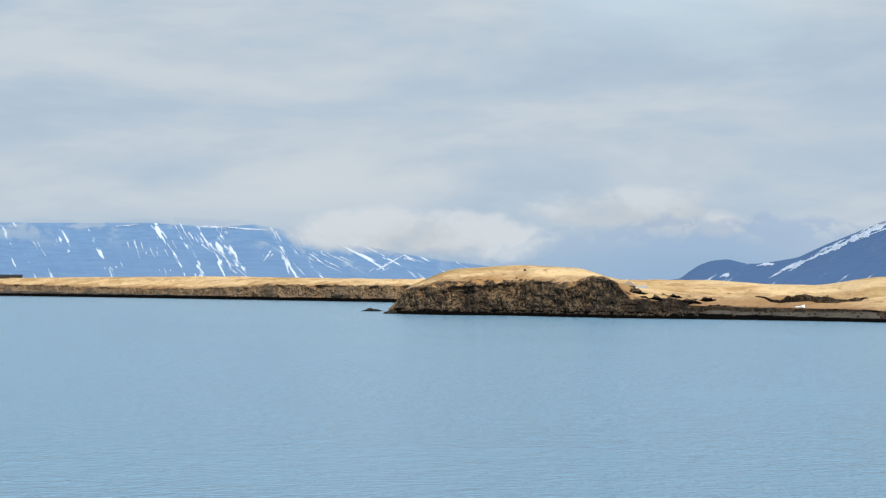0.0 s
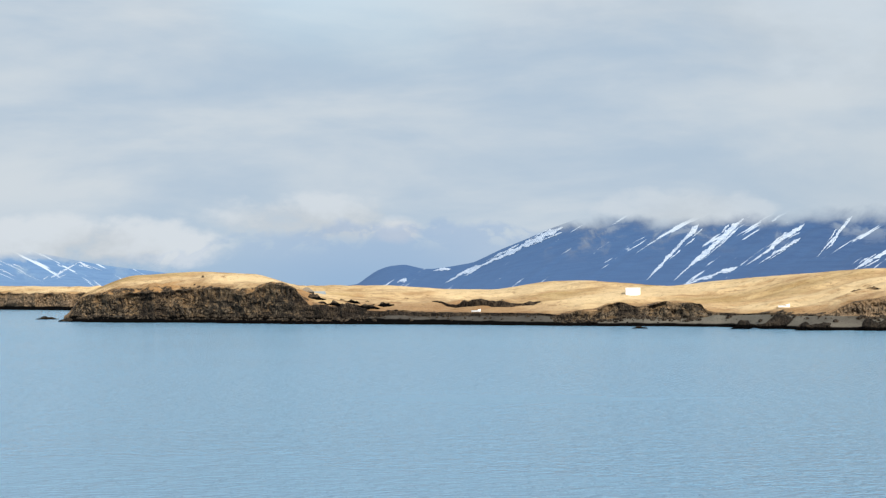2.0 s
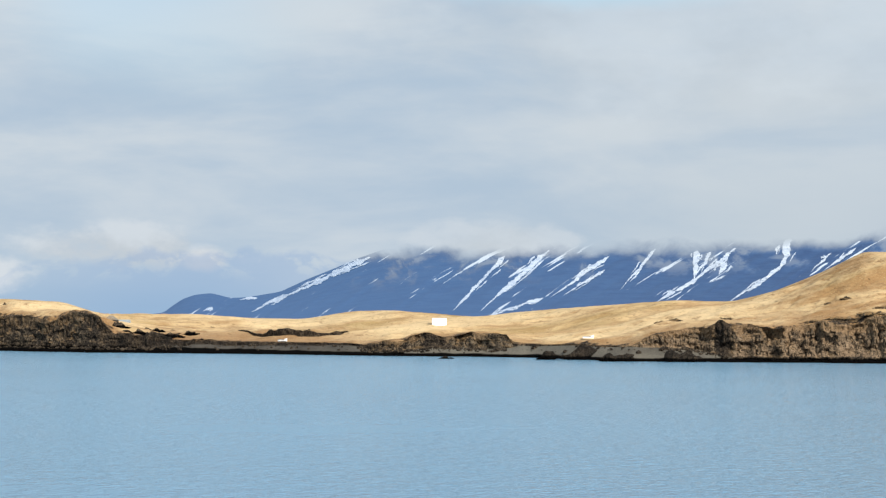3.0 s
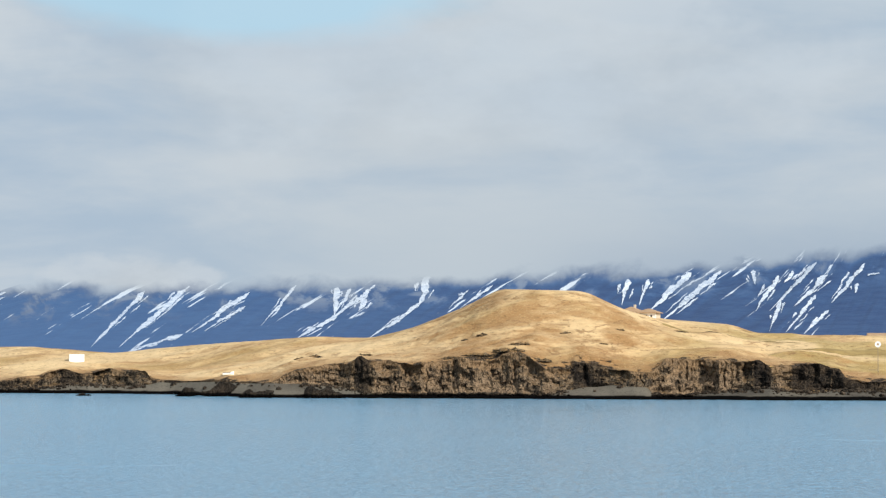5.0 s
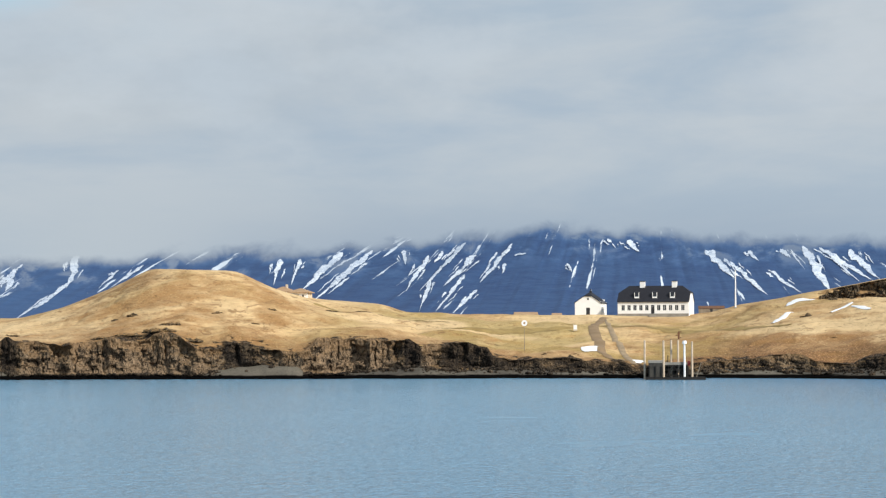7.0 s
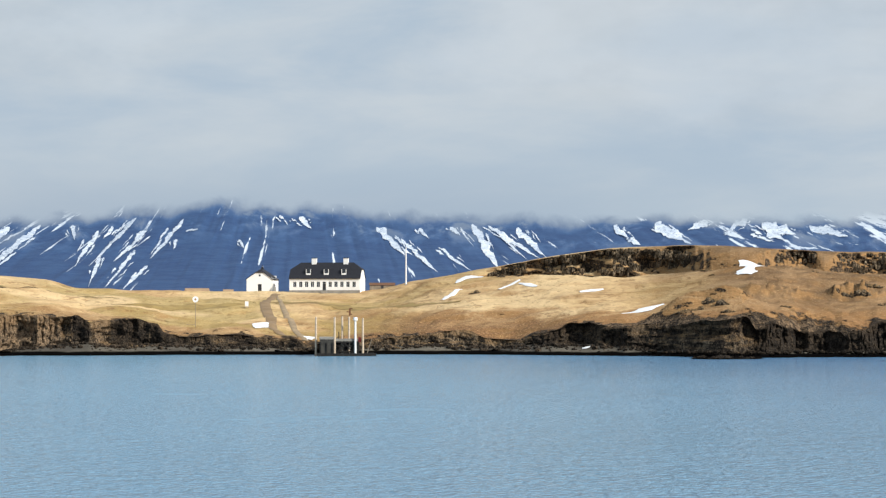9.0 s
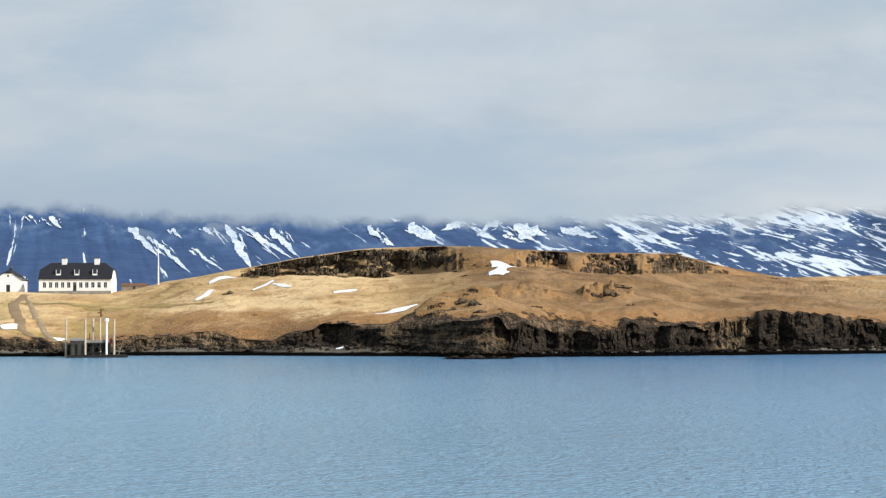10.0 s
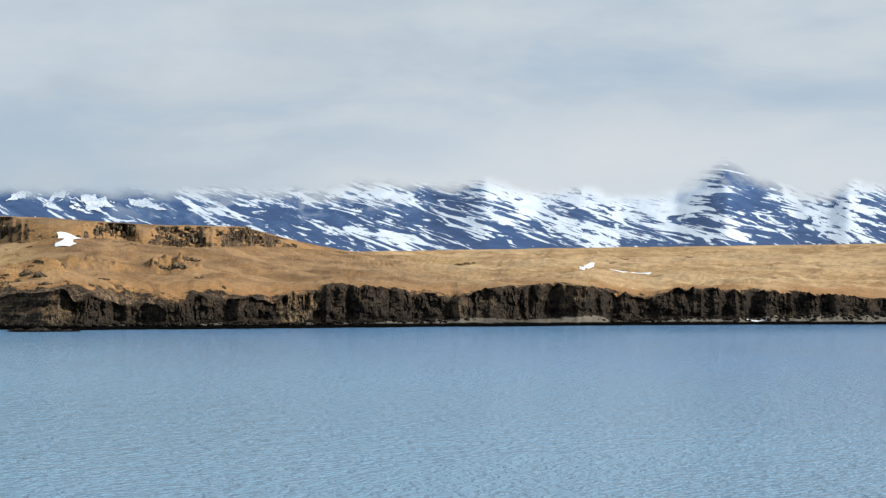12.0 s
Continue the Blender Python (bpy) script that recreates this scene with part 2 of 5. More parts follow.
def rock_material(name, dark, light, turf, wet_top=1.5, grown=0.0, blacker=0.82):
    m, n = material(name)
    p = n.node("ShaderNodeTexCoord").outputs["Object"]
    normal = n.node("ShaderNodeSeparateXYZ", Vector=n.node("ShaderNodeNewGeometry").outputs["Normal"]).outputs[2]
    z = n.node("ShaderNodeSeparateXYZ", Vector=p).outputs[2]
    col, h, blocks, fine, fleck = basalt(n, p, dark, light, blacker)
    col = n.mix(n.math("MULTIPLY", n.node("ShaderNodeObjectInfo").outputs["Random"], 0.5 if name == "lichen_crag" else 0.0), col, dark)
    green = n.smooth(n.math("ADD", normal, n.math("MULTIPLY", n.math("SUBTRACT", blocks, 0.5), 0.6)), 0.56, 0.78)
    col = n.mix(n.math("MULTIPLY", green, turf), col, n.mix(fine, (0.20, 0.115, 0.05), (0.40, 0.255, 0.115)))
    if grown:
        # pale weathered columns in some places, shade of alcoves and eastern faces painted black
        lie = n.node("ShaderNodeSeparateXYZ", Vector=n.node("ShaderNodeUVMap").outputs[0]).outputs
        kind = n.math("MULTIPLY_ADD", n.math("MULTIPLY_ADD", lie[0], 1.2, 0.3), n.math("ADD", n.math("MULTIPLY", n.math("SUBTRACT", blocks, 0.5), 1.15), n.math("MULTIPLY", n.math("SUBTRACT", fine, 0.5), 0.35)), lie[0])
        pale = n.math("MULTIPLY", n.smooth(kind, 0.45, 0.85, 0.0, 0.8), n.smooth(fleck, 0.42, 0.50, 0.12, 1.0))
        col = n.mix(pale, col, n.mix(fine, (0.22, 0.150, 0.092), (0.45, 0.320, 0.205)))
        col = n.mix(n.smooth(kind, 0.50, 0.08, 0.0, 0.86), col, n.mix(n.smooth(fine, 0.4, 0.68), (0.010, 0.008, 0.007), (0.050, 0.040, 0.032)))
        # heath and moss creeping down over the upper ledges
        creep = n.math("ADD", lie[1], n.math("ADD", n.math("MULTIPLY", n.math("SUBTRACT", blocks, 0.5), 2.2), n.math("MULTIPLY", n.math("SUBTRACT", fine, 0.5), 1.0)))
        held = n.math("MULTIPLY", n.smooth(creep, 0.50, 0.85, 0.0, grown), n.smooth(kind, 0.15, 0.55, 0.12, 1.0))
        col = n.mix(held, col, n.mix(fine, (0.17, 0.095, 0.042), (0.38, 0.235, 0.11)))
    # black weed and wet stone up to the high water mark
    swash = n.math("SUBTRACT", z, n.smooth(n.node("ShaderNodeSeparateXYZ", Vector=p).outputs[0], 150.0, 60.0, 0.0, 0.8 if grown else 0.0))
    wet = n.smooth(n.math("ADD", swash, n.math("MULTIPLY", n.math("SUBTRACT", blocks, 0.5), 1.6)), wet_top, wet_top - 0.7)
    col = n.mix(wet, col, (0.0035, 0.0035, 0.0035))
    finish(n, bsdf(n, col, 0.95, h, 1.0, 0.7, Specular_IOR_Level=n.smooth(wet, 0.0, 0.6, 0.15, 0.0)))
    return m


def gravel_material():
    m, n = material("grey_shingle")
    p = n.node("ShaderNodeTexCoord").outputs["Object"]
    x, y, z = n.node("ShaderNodeSeparateXYZ", Vector=p).outputs
    a, b = n.noise(p, 0.12, 5.0, 0.6), n.noise(p, 1.6, 4.0, 0.7)
    stretch = n.noise(n.scaled(p, 1, 1, 1, 70, 20, 0), 0.017, 3.0, 0.5)
    col = n.mix(n.smooth(a, 0.35, 0.65), (0.036, 0.032, 0.028), (0.078, 0.068, 0.056))
    col = n.mix(n.math("MULTIPLY", n.smooth(stretch, 0.40, 0.54, 0.25, 1.0), n.smooth(x, 110.0, 165.0, 0.1, 1.0)), col, n.mix(a, (0.105, 0.093, 0.072), (0.185, 0.165, 0.132)))
    col = n.mix(n.smooth(b, 0.5, 0.3, 0.0, 0.7), col, (0.05, 0.042, 0.035))
    swash = n.math("SUBTRACT", z, n.smooth(x, 150.0, 60.0, 0.0, 1.1))
    wet = n.smooth(n.math("ADD", swash, n.math("MULTIPLY", n.math("SUBTRACT", a, 0.5), 1.0)), 1.15, 0.75)
    col = n.mix(wet, col, (0.0035, 0.0035, 0.0035))
    finish(n, bsdf(n, col, 0.95, b, 0.8, 0.2, Specular_IOR_Level=n.smooth(wet, 0.0, 0.6, 0.15, 0.0)))
    return m


def plain_material(name, color, other=None, rough=0.7, scale=1.5, metal=0.0):
    m, n = material(name)
    p = n.node("ShaderNodeTexCoord").outputs["Object"]
    a, b = n.noise(p, scale, 4.0, 0.6), n.noise(p, scale * 9, 3.0, 0.6)
    other = other or tuple(c * 0.8 for c in color)
    col = n.mix(n.math("ADD", n.math("MULTIPLY", n.smooth(a, 0.35, 0.65), 0.7), n.math("MULTIPLY", b, 0.3)), other, color)
    finish(n, bsdf(n, col, rough, b, 0.25, 0.02, Metallic=metal))
    return m


def water_material():
    m, n = material("sea_water")
    p = n.node("ShaderNodeTexCoord").outputs["Object"]
    swell = n.noise(n.scaled(p, 1.0, 1.0, 1.0), 0.30, 4.0, 0.6, 0.5)
    chop = n.noise(n.scaled(p, 1.0, 1.6, 1.0, 3, 8, 0), 0.9, 3.0, 0.6, 0.4)
    gust = n.noise(n.scaled(p, 0.6, 1.0, 1.0), 0.012, 4.0, 0.55, 0.0)
    h = n.math("ADD", n.math("MULTIPLY", swell, 1.0), n.math("MULTIPLY", chop, 0.95))
    # sky and sun reflection put into the colour: paler west, deeper blue east
    xyz = n.node("ShaderNodeSeparateXYZ", Vector=p).outputs
    east = n.smooth(n.math("SUBTRACT", n.math("MULTIPLY", xyz[0], 0.9), n.math("MULTIPLY", xyz[1], 0.5)), 50.0, 260.0)
    col = n.mix(n.smooth(gust, 0.25, 0.75), n.mix(east, (0.152, 0.298, 0.432), (0.080, 0.196, 0.362)), n.mix(east, (0.166, 0.320, 0.458), (0.094, 0.218, 0.392)))
    finish(n, bsdf(n, col, n.smooth(gust, 0.3, 0.7, 0.18, 0.22), h, 1.0, 1.1, IOR=1.33))
    return m


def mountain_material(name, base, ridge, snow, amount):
    """Basalt slopes with distance haze put into their blue colour, snow lying in the gullies."""
    m, n = material(name)
    uv = n.node("ShaderNodeUVMap").outputs[0]
    xyz = n.node("ShaderNodeSeparateXYZ", Vector=uv).outputs
    zone_node = n.node("ShaderNodeUVMap")
    zone_node.uv_map = "zone"
    zones = n.node("ShaderNodeSeparateXYZ", Vector=zone_node.outputs[0]).outputs
    zone = zones[0]
    p = n.node("ShaderNodeTexCoord").outputs["Object"]
    rough = n.noise(p, 0.02, 5.0, 0.6)
    fall = n.noise(n.scaled(uv, 1.0, 0.08, 1.0, 50, 0, 0), 0.05, 4.0, 0.6, 0.3)
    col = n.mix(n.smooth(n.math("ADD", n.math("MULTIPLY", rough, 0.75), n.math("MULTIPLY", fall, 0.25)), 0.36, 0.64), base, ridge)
    streak = n.noise(n.scaled(uv, 1.0, 0.10, 1.0), 0.034, 4.0, 0.62, 0.35)
    patch = n.noise(n.scaled(uv, 1.0, 0.6, 1.0, 300, 40, 0), 0.010, 3.0, 0.6)
    broken = n.noise(n.scaled(uv, 1.0, 0.45, 1.0, 90, 15, 0), 0.075, 4.0, 0.6, 0.5)
    s = n.math("ADD", n.math("MULTIPLY", streak, 0.55), n.math("ADD", n.math("MULTIPLY", patch, 0.20), n.math("MULTIPLY", broken, 0.25)))
    across = n.math("ADD", n.math("MULTIPLY", xyz[0], 0.22), n.math("MULTIPLY", xyz[1], 0.67))
    lie = n.node("ShaderNodeCombineXYZ", X=n.math("MULTIPLY", xyz[0], 0.6), Y=n.math("MULTIPLY", across, 1.5)).outputs[0]
    bands = n.math("ADD", n.math("MULTIPLY", n.noise(lie, 0.034, 6.0, 0.62, 1.8), 0.70), n.math("MULTIPLY", n.noise(n.scaled(uv, 1.0, 0.8, 1.0, 17, 33, 0), 0.035, 6.0, 0.68, 0.6), 0.28))
    fields = n.noise(n.scaled(uv, 0.6, 1.0, 1.0, 5, 71, 0), 0.012, 3.0, 0.5)
    bands = n.math("ADD", n.math("ADD", bands, n.math("MULTIPLY", n.math("SUBTRACT", fields, 0.5), 0.36)), n.math("MULTIPLY", n.math("SUBTRACT", xyz[1], 120.0), 0.0002))
    bands = n.math("ADD", bands, n.math("MULTIPLY", zones[1], n.smooth(xyz[1], 70.0, 190.0)))
    s = n.math("ADD", n.math("MULTIPLY", s, n.math("SUBTRACT", 1.0, n.math("MULTIPLY", zone, 0.8))), n.math("MULTIPLY", bands, n.math("MULTIPLY", zone, 0.8)))
    lying = n.math("SUBTRACT", amount, n.math("MULTIPLY", zone, amount - 0.499))
    edge = n.math("SUBTRACT", s, lying)
    col = n.mix(n.smooth(edge, 0.0, 0.022), col, snow)
    finish(n, bsdf(n, col, 0.95, rough, 0.6, 6.0))
    return m


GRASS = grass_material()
CLIFF = rock_material("basalt_cliff", (0.028, 0.022, 0.017), (0.24, 0.182, 0.122), 0.45, 1.5, 0.45, 0.0)
CRAG = rock_material("lichen_crag", (0.030, 0.023, 0.016), (0.33, 0.255, 0.17), 0.9, -5.0, 0.0, 0.1)
REEF = rock_material("weed_rock", (0.014, 0.012, 0.010), (0.05, 0.038, 0.027), 0.0, 0.9)
BLOCK = rock_material("fallen_block", (0.022, 0.018, 0.014), (0.12, 0.09, 0.063), 0.0, 1.4)
SHINGLE = gravel_material()
WATER = water_material()
WHITE = plain_material("white_render", (0.92, 0.92, 0.91), (0.86, 0.86, 0.85), 0.8, 0.6)
BLACK_ROOF = plain_material("black_roof", (0.006, 0.007, 0.013), (0.011, 0.012, 0.02), 0.85, 0.9)
DARK = plain_material("dark_paint", (0.03, 0.03, 0.035), None, 0.5)
GLASS_DARK = plain_material("window_glass", (0.035, 0.04, 0.05), None, 0.12)
SNOW = plain_material("old_snow", (0.86, 0.88, 0.90), (0.72, 0.75, 0.79), 0.85, 0.5)
TRACK = plain_material("gravel_track", (0.27, 0.185, 0.105), (0.20, 0.135, 0.074), 0.95, 0.3)
PATH = plain_material("trodden_gravel", (0.34, 0.255, 0.16), (0.22, 0.16, 0.095), 0.95, 0.3)
WOOD = plain_material("weathered_wood", (0.30, 0.25, 0.19), (0.17, 0.135, 0.10), 0.85, 0.8)
PILE_WOOD = plain_material("pale_pile_timber", (0.66, 0.53, 0.40), (0.50, 0.39, 0.28), 0.8)
CONCRETE = plain_material("grey_concrete", (0.34, 0.32, 0.28), (0.20, 0.185, 0.16), 0.9, 0.4)
QUAY = plain_material("weedy_concrete", (0.075, 0.07, 0.06), (0.022, 0.02, 0.017), 0.9, 0.5)
TARRED = plain_material("tarred_timber", (0.020, 0.018, 0.016), (0.010, 0.009, 0.008), 0.9)
TAN_ROOF = plain_material("tan_roof", (0.42, 0.28, 0.16), (0.33, 0.21, 0.12), 0.8, 0.7)
CREAM = plain_material("cream_wall", (0.62, 0.54, 0.42), (0.55, 0.47, 0.36), 0.85, 0.7)
TIN = plain_material("grey_sheet_metal", (0.38, 0.43, 0.45), (0.28, 0.31, 0.32), 0.5, 0.8, 0.3)
OLIVE = plain_material("worn_turf", (0.33, 0.235, 0.085), (0.21, 0.14, 0.048), 0.95, 0.25)
RUST = plain_material("rusty_iron", (0.20, 0.09, 0.04), (0.10, 0.05, 0.03), 0.8, 3.0)
RED = plain_material("red_paint", (0.45, 0.05, 0.04), None, 0.6)

# ------------------------------------------------ noise on arrays


def lattice(ix, iy, seed):
    h = (ix.astype(np.int64) * 374761393 + iy.astype(np.int64) * 668265263 + seed * 1442695041) & 0xFFFFFFFF
    h = ((h ^ (h >> 13)) * 1274126177) & 0xFFFFFFFF
    return ((h ^ (h >> 16)) & 0xFFFF) / 65535.0 * 2 - 1


def value_noise(x, y, seed=0):
    x, y = np.broadcast_arrays(np.asarray(x, float), np.asarray(y, float))
    ix, iy = np.floor(x).astype(np.int64), np.floor(y).astype(np.int64)
    fx, fy = x - ix, y - iy
    fx, fy = fx * fx * (3 - 2 * fx), fy * fy * (3 - 2 * fy)
    a = lattice(ix, iy, seed) * (1 - fx) + lattice(ix + 1, iy, seed) * fx
    b = lattice(ix, iy + 1, seed) * (1 - fx) + lattice(ix + 1, iy + 1, seed) * fx
    return a * (1 - fy) + b * fy


def fbm(x, y, seed=0, octaves=4):
    return sum(value_noise(x * 2 ** k, y * 2 ** k, seed + k) * 0.5 ** k for k in range(octaves))


def along(table, x, blur=0.0):
    """A curve through (bearing, value) stations, softened over blur degrees."""
    a, v = zip(*table)
    if not blur:
        return np.interp(x, a, v)
    return sum(np.interp(x + blur * k, a, v) * w for k, w in ((-1, 1), (-0.5, 2), (0, 3), (0.5, 2), (1, 1))) / 9


def grid_mesh(name, pts, mat, uv=None, smooth=True):
    """A mesh over an array of points, columns by rows by three."""
    c, r = pts.shape[:2]
    idx = np.arange(c * r).reshape(c, r)
    quads = np.stack([idx[:-1, :-1], idx[1:, :-1], idx[1:, 1:], idx[:-1, 1:]], -1).reshape(-1, 4)
    me = bpy.data.meshes.new(name)
    me.vertices.add(c * r)
    me.vertices.foreach_set("co", pts.reshape(-1).astype(np.float32))
    me.loops.add(quads.size)
    me.loops.foreach_set("vertex_index", quads.reshape(-1).astype(np.int32))
    me.polygons.add(len(quads))
    me.polygons.foreach_set("loop_start", np.arange(0, quads.size, 4, dtype=np.int32))
    me.polygons.foreach_set("use_smooth", np.full(len(quads), smooth))
    if uv is not None:
        layer = me.uv_layers.new(name="UVMap")
        layer.data.foreach_set("uv", uv.reshape(-1, 2)[quads.reshape(-1)].reshape(-1).astype(np.float32))
    me.update(calc_edges=True)
    me.materials.append(mat)
    return new(name, me)


# ------------------------------------------------ sea
rim = [(math.sin(2 * math.pi * i / 64) * 4900, math.cos(2 * math.pi * i / 64) * 4900, 0) for i in range(64)]
me = bpy.data.meshes.new("water")
me.from_pydata(rim, [], [tuple(range(63, -1, -1))])
me.materials.append(WATER)
tagged(new("water", me), "calm steel-blue sea with fine wind ripples", "sea", kind="structure")

# ------------------------------------------------ the island: stations by bearing in degrees and metres
SHORE = [(-1.48, 773), (-0.4, 748), (1.9, 734), (4.75, 695), (8.62, 672), (11.69, 648), (14.72, 635), (16.6, 622), (18.28, 588), (19.03, 580), (22.09, 575), (25.17, 571), (28.26, 568),
    (31.34, 566), (34.39, 568), (38.41, 568), (42.62, 570), (45.61, 558), (48.3, 550), (48.96, 544), (50.5, 531), (53.28, 546), (56.38, 558), (59.46, 576), (62.52, 591), (65.53, 613), (72.91, 656), (80, 686)]
BEACH = [(-1.45, 0.7), (-1.1, 1.6), (0.36, 2.4), (1.28, 1.2), (4.75, 1.0), (5.77, 1.5), (6.55, 2.5), (11.69, 2.7), (11.93, 1.6), (13.15, 1.7), (14.21, 2.6), (15.26, 2.1), (15.97, 2.9), (16.2, 3.6), (19.02, 3.6), (20.55, 3.3),
    (21.16, 2.7), (21.78, 1.4), (22.09, 0.6), (26.56, 0.9), (27.49, 2.3), (28.57, 3.5), (29.5, 3.2), (29.6, 1.1), (30.57, 0.8), (31.6, 2.2), (32.26, 3.4), (32.87, 3.0), (33.79, 1.9), (34.55, 3.0), (35.08, 2.4), (36.66, 2.0), (38.3, 1.8),
    (38.78, 0.6), (40.46, 1.7), (42.62, 2.6), (43.51, 1.6), (44.86, 2.5), (47.13, 2.5), (48.96, 2.0), (49.27, 1.0), (53.28, 1.2), (54.67, 1.5), (56.38, 1.1), (57.92, 1.3), (60.23, 1.6), (61.61, 2.3), (63.28, 1.5), (64.48, 2.6), (65.08, 2.6),
    (65.68, 1.3), (66.42, 1.2), (68.88, 2.3), (72.91, 3.2)]
CLIFF_WEST = [(-1.45, 0.8), (-1.37, 2.7), (-1.1, 7.9), (-0.87, 9.4), (-0.41, 10.1), (1.28, 10.7), (2.68, 12.3), (3.45, 10.3), (3.91, 12.7), (4.15, 13.5), (4.75, 12.3), (4.86, 10.0), (5.15, 6.3), (5.77, 5.9), (6.55, 4.4), (8.09, 3.8), (11.69, 3.6), (11.93, 3.1),
    (12.54, 4.6), (13.0, 4.5), (13.3, 6.5), (13.75, 7.0), (14.13, 5.6), (14.81, 7.2), (15.41, 7.1), (15.86, 6.5), (16.0, 3.9), (19.1, 3.9), (19.33, 4.4), (19.74, 7.2), (20.55, 8.7), (21.39, 9.5), (21.62, 11.5), (22.08, 10.0), (23.0, 9.3), (23.62, 10.3),
    (24.39, 11.0), (25.17, 10.2), (25.78, 12.6), (26.25, 11.7), (26.71, 8.6), (27.41, 8.3), (27.49, 10.5), (28.11, 9.6), (28.57, 7.7), (29.03, 7.6), (29.57, 6.8)]
CLIFF_EAST = [(29.8, 8.4), (29.96, 10.9), (30.73, 10.6), (31.65, 11.1), (32.34, 9.8), (32.49, 10.5), (32.8, 8.6), (33.26, 8.9), (33.94, 9.7), (34.67, 7.9), (34.78, 5.3), (35.15, 5.3), (35.23, 4.6), (35.91, 4.9), (36.66, 5.3), (37.41, 4.8), (38.3, 4.1),
    (38.78, 2.5), (40.0, 3.6), (40.92, 4.2), (42.15, 5.2), (42.62, 6.2), (43.21, 6.0), (43.51, 4.3), (44.56, 3.6), (44.86, 5.6), (45.31, 5.9), (45.76, 7.7), (46.67, 8.6), (47.59, 7.6), (48.5, 8.2), (48.96, 9.2), (49.58, 9.8), (49.88, 9.6), (50.19, 10.0),
    (50.65, 10.5), (50.96, 7.2), (51.58, 8.6), (52.04, 7.1), (52.51, 5.7), (53.13, 6.0), (53.9, 6.6), (54.09, 8.4), (54.52, 9.0), (54.83, 8.1), (55.29, 8.3), (55.76, 7.4), (56.38, 6.9), (56.61, 8.6), (57.0, 9.1), (57.54, 9.9), (57.69, 12.2), (58.7, 11.4),
    (59.46, 10.6), (61.0, 9.0), (61.23, 7.8), (61.46, 9.4), (62.22, 10.0), (62.52, 11.1), (63.28, 11.1), (64.19, 12.6), (64.79, 11.9), (65.39, 10.4), (65.69, 9.6), (66.43, 7.2), (67.36, 10.7), (70.4, 10.1), (72.91, 7.7), (80, 8)]
# tone along the cliff: 0 black, painting in shade of alcoves and the east, 1 pale weathered columns
CLIFF_TONE = [(-1.5, 0.42), (0.3, 0.42), (0.5, 0.2), (1.2, 0.22), (1.5, 0.34), (4.0, 0.32), (4.6, 0.2), (5.2, 0.1), (12.0, 0.12), (12.4, 0.45), (13.4, 0.4), (13.6, 0.15), (14.1, 0.15), (14.3, 0.42), (16.0, 0.35), (19.2, 0.5), (19.7, 0.75), (21.4, 0.7), (21.55, 0.0),
    (21.85, 0.05), (22.1, 0.7), (24.2, 0.85), (26.9, 0.7), (27.42, 0.5), (27.52, 0.1), (28.2, 0.15), (28.4, 0.5), (29.5, 0.55), (29.75, 0.8), (31.9, 0.82), (32.3, 0.5), (32.42, 0.05), (32.8, 0.05), (32.95, 0.65), (33.3, 0.65), (33.42, 0.1), (34.6, 0.12), (34.72, 0.0),
    (35.2, 0.0), (35.5, 0.18), (38.0, 0.2), (40.0, 0.4), (43.0, 0.5), (44.6, 0.38), (45.3, 0.1), (47.5, 0.2), (49.0, 0.3), (50.0, 0.28), (50.6, 0.3), (51.2, 0.08), (56.4, 0.1), (56.7, 0.4), (57.5, 0.35), (57.75, 0.08), (61.0, 0.04), (61.25, 0.3), (61.7, 0.15), (64.0, 0.1),
    (64.3, 0.32), (64.8, 0.22), (65.3, 0.02), (80, 0.05)]
RIDGE = [(-1.45, 0.4), (-1.14, 8.6), (-0.6, 12.2), (0.25, 16.9), (2.26, 18.5), (3.8, 17.2), (4.81, 12.7), (7.33, 12.6), (8.88, 11.2), (10.27, 10.8),
    (11.66, 14), (12.73, 14.4), (13.95, 12.9), (14.87, 12), (16.46, 14.1), (18.93, 16.4), (20.4, 17.9), (21.93, 17.1), (23.01, 20.1), (24.4, 26.5),
    (25.48, 32.7), (27.8, 32), (28.88, 26.1), (29.81, 23.6), (31.81, 21.7), (32.42, 18.9), (35.92, 18.3), (38.43, 17.95), (39.9, 17.95), (40.45, 18.5), (40.9, 19.3), (41.38, 20.9),
    (43.38, 25.1), (45.24, 29), (47.1, 31.7), (48.96, 32.2), (51.27, 31), (53.4, 30.1), (55.07, 30.1), (55.47, 30.5), (57.17, 26.4), (58.4, 24.1),
    (61.19, 26.4), (65.82, 28.7), (72.9, 31.8), (80, 32.6)]
RIDGE_BACK = [(-1.45, 45), (2, 75), (4.7, 65), (5.3, 150), (12, 160), (17, 120), (21, 110), (23, 90), (26.5, 75), (29, 80), (31, 110), (34, 125), (40, 125), (43, 110),
              (47, 100), (55, 110), (58, 220), (61, 330), (73, 380), (80, 380)]
# height of the slope half way up, as a share of the rise
MID_SHARE = [(-2, 0.72), (4, 0.72), (6, 0.45), (19, 0.42), (23, 0.50), (28, 0.52), (31, 0.5), (40, 0.55), (44, 0.50), (48.5, 0.50), (50, 0.52), (53, 0.60), (56, 0.55), (59, 0.55), (75, 0.55)]
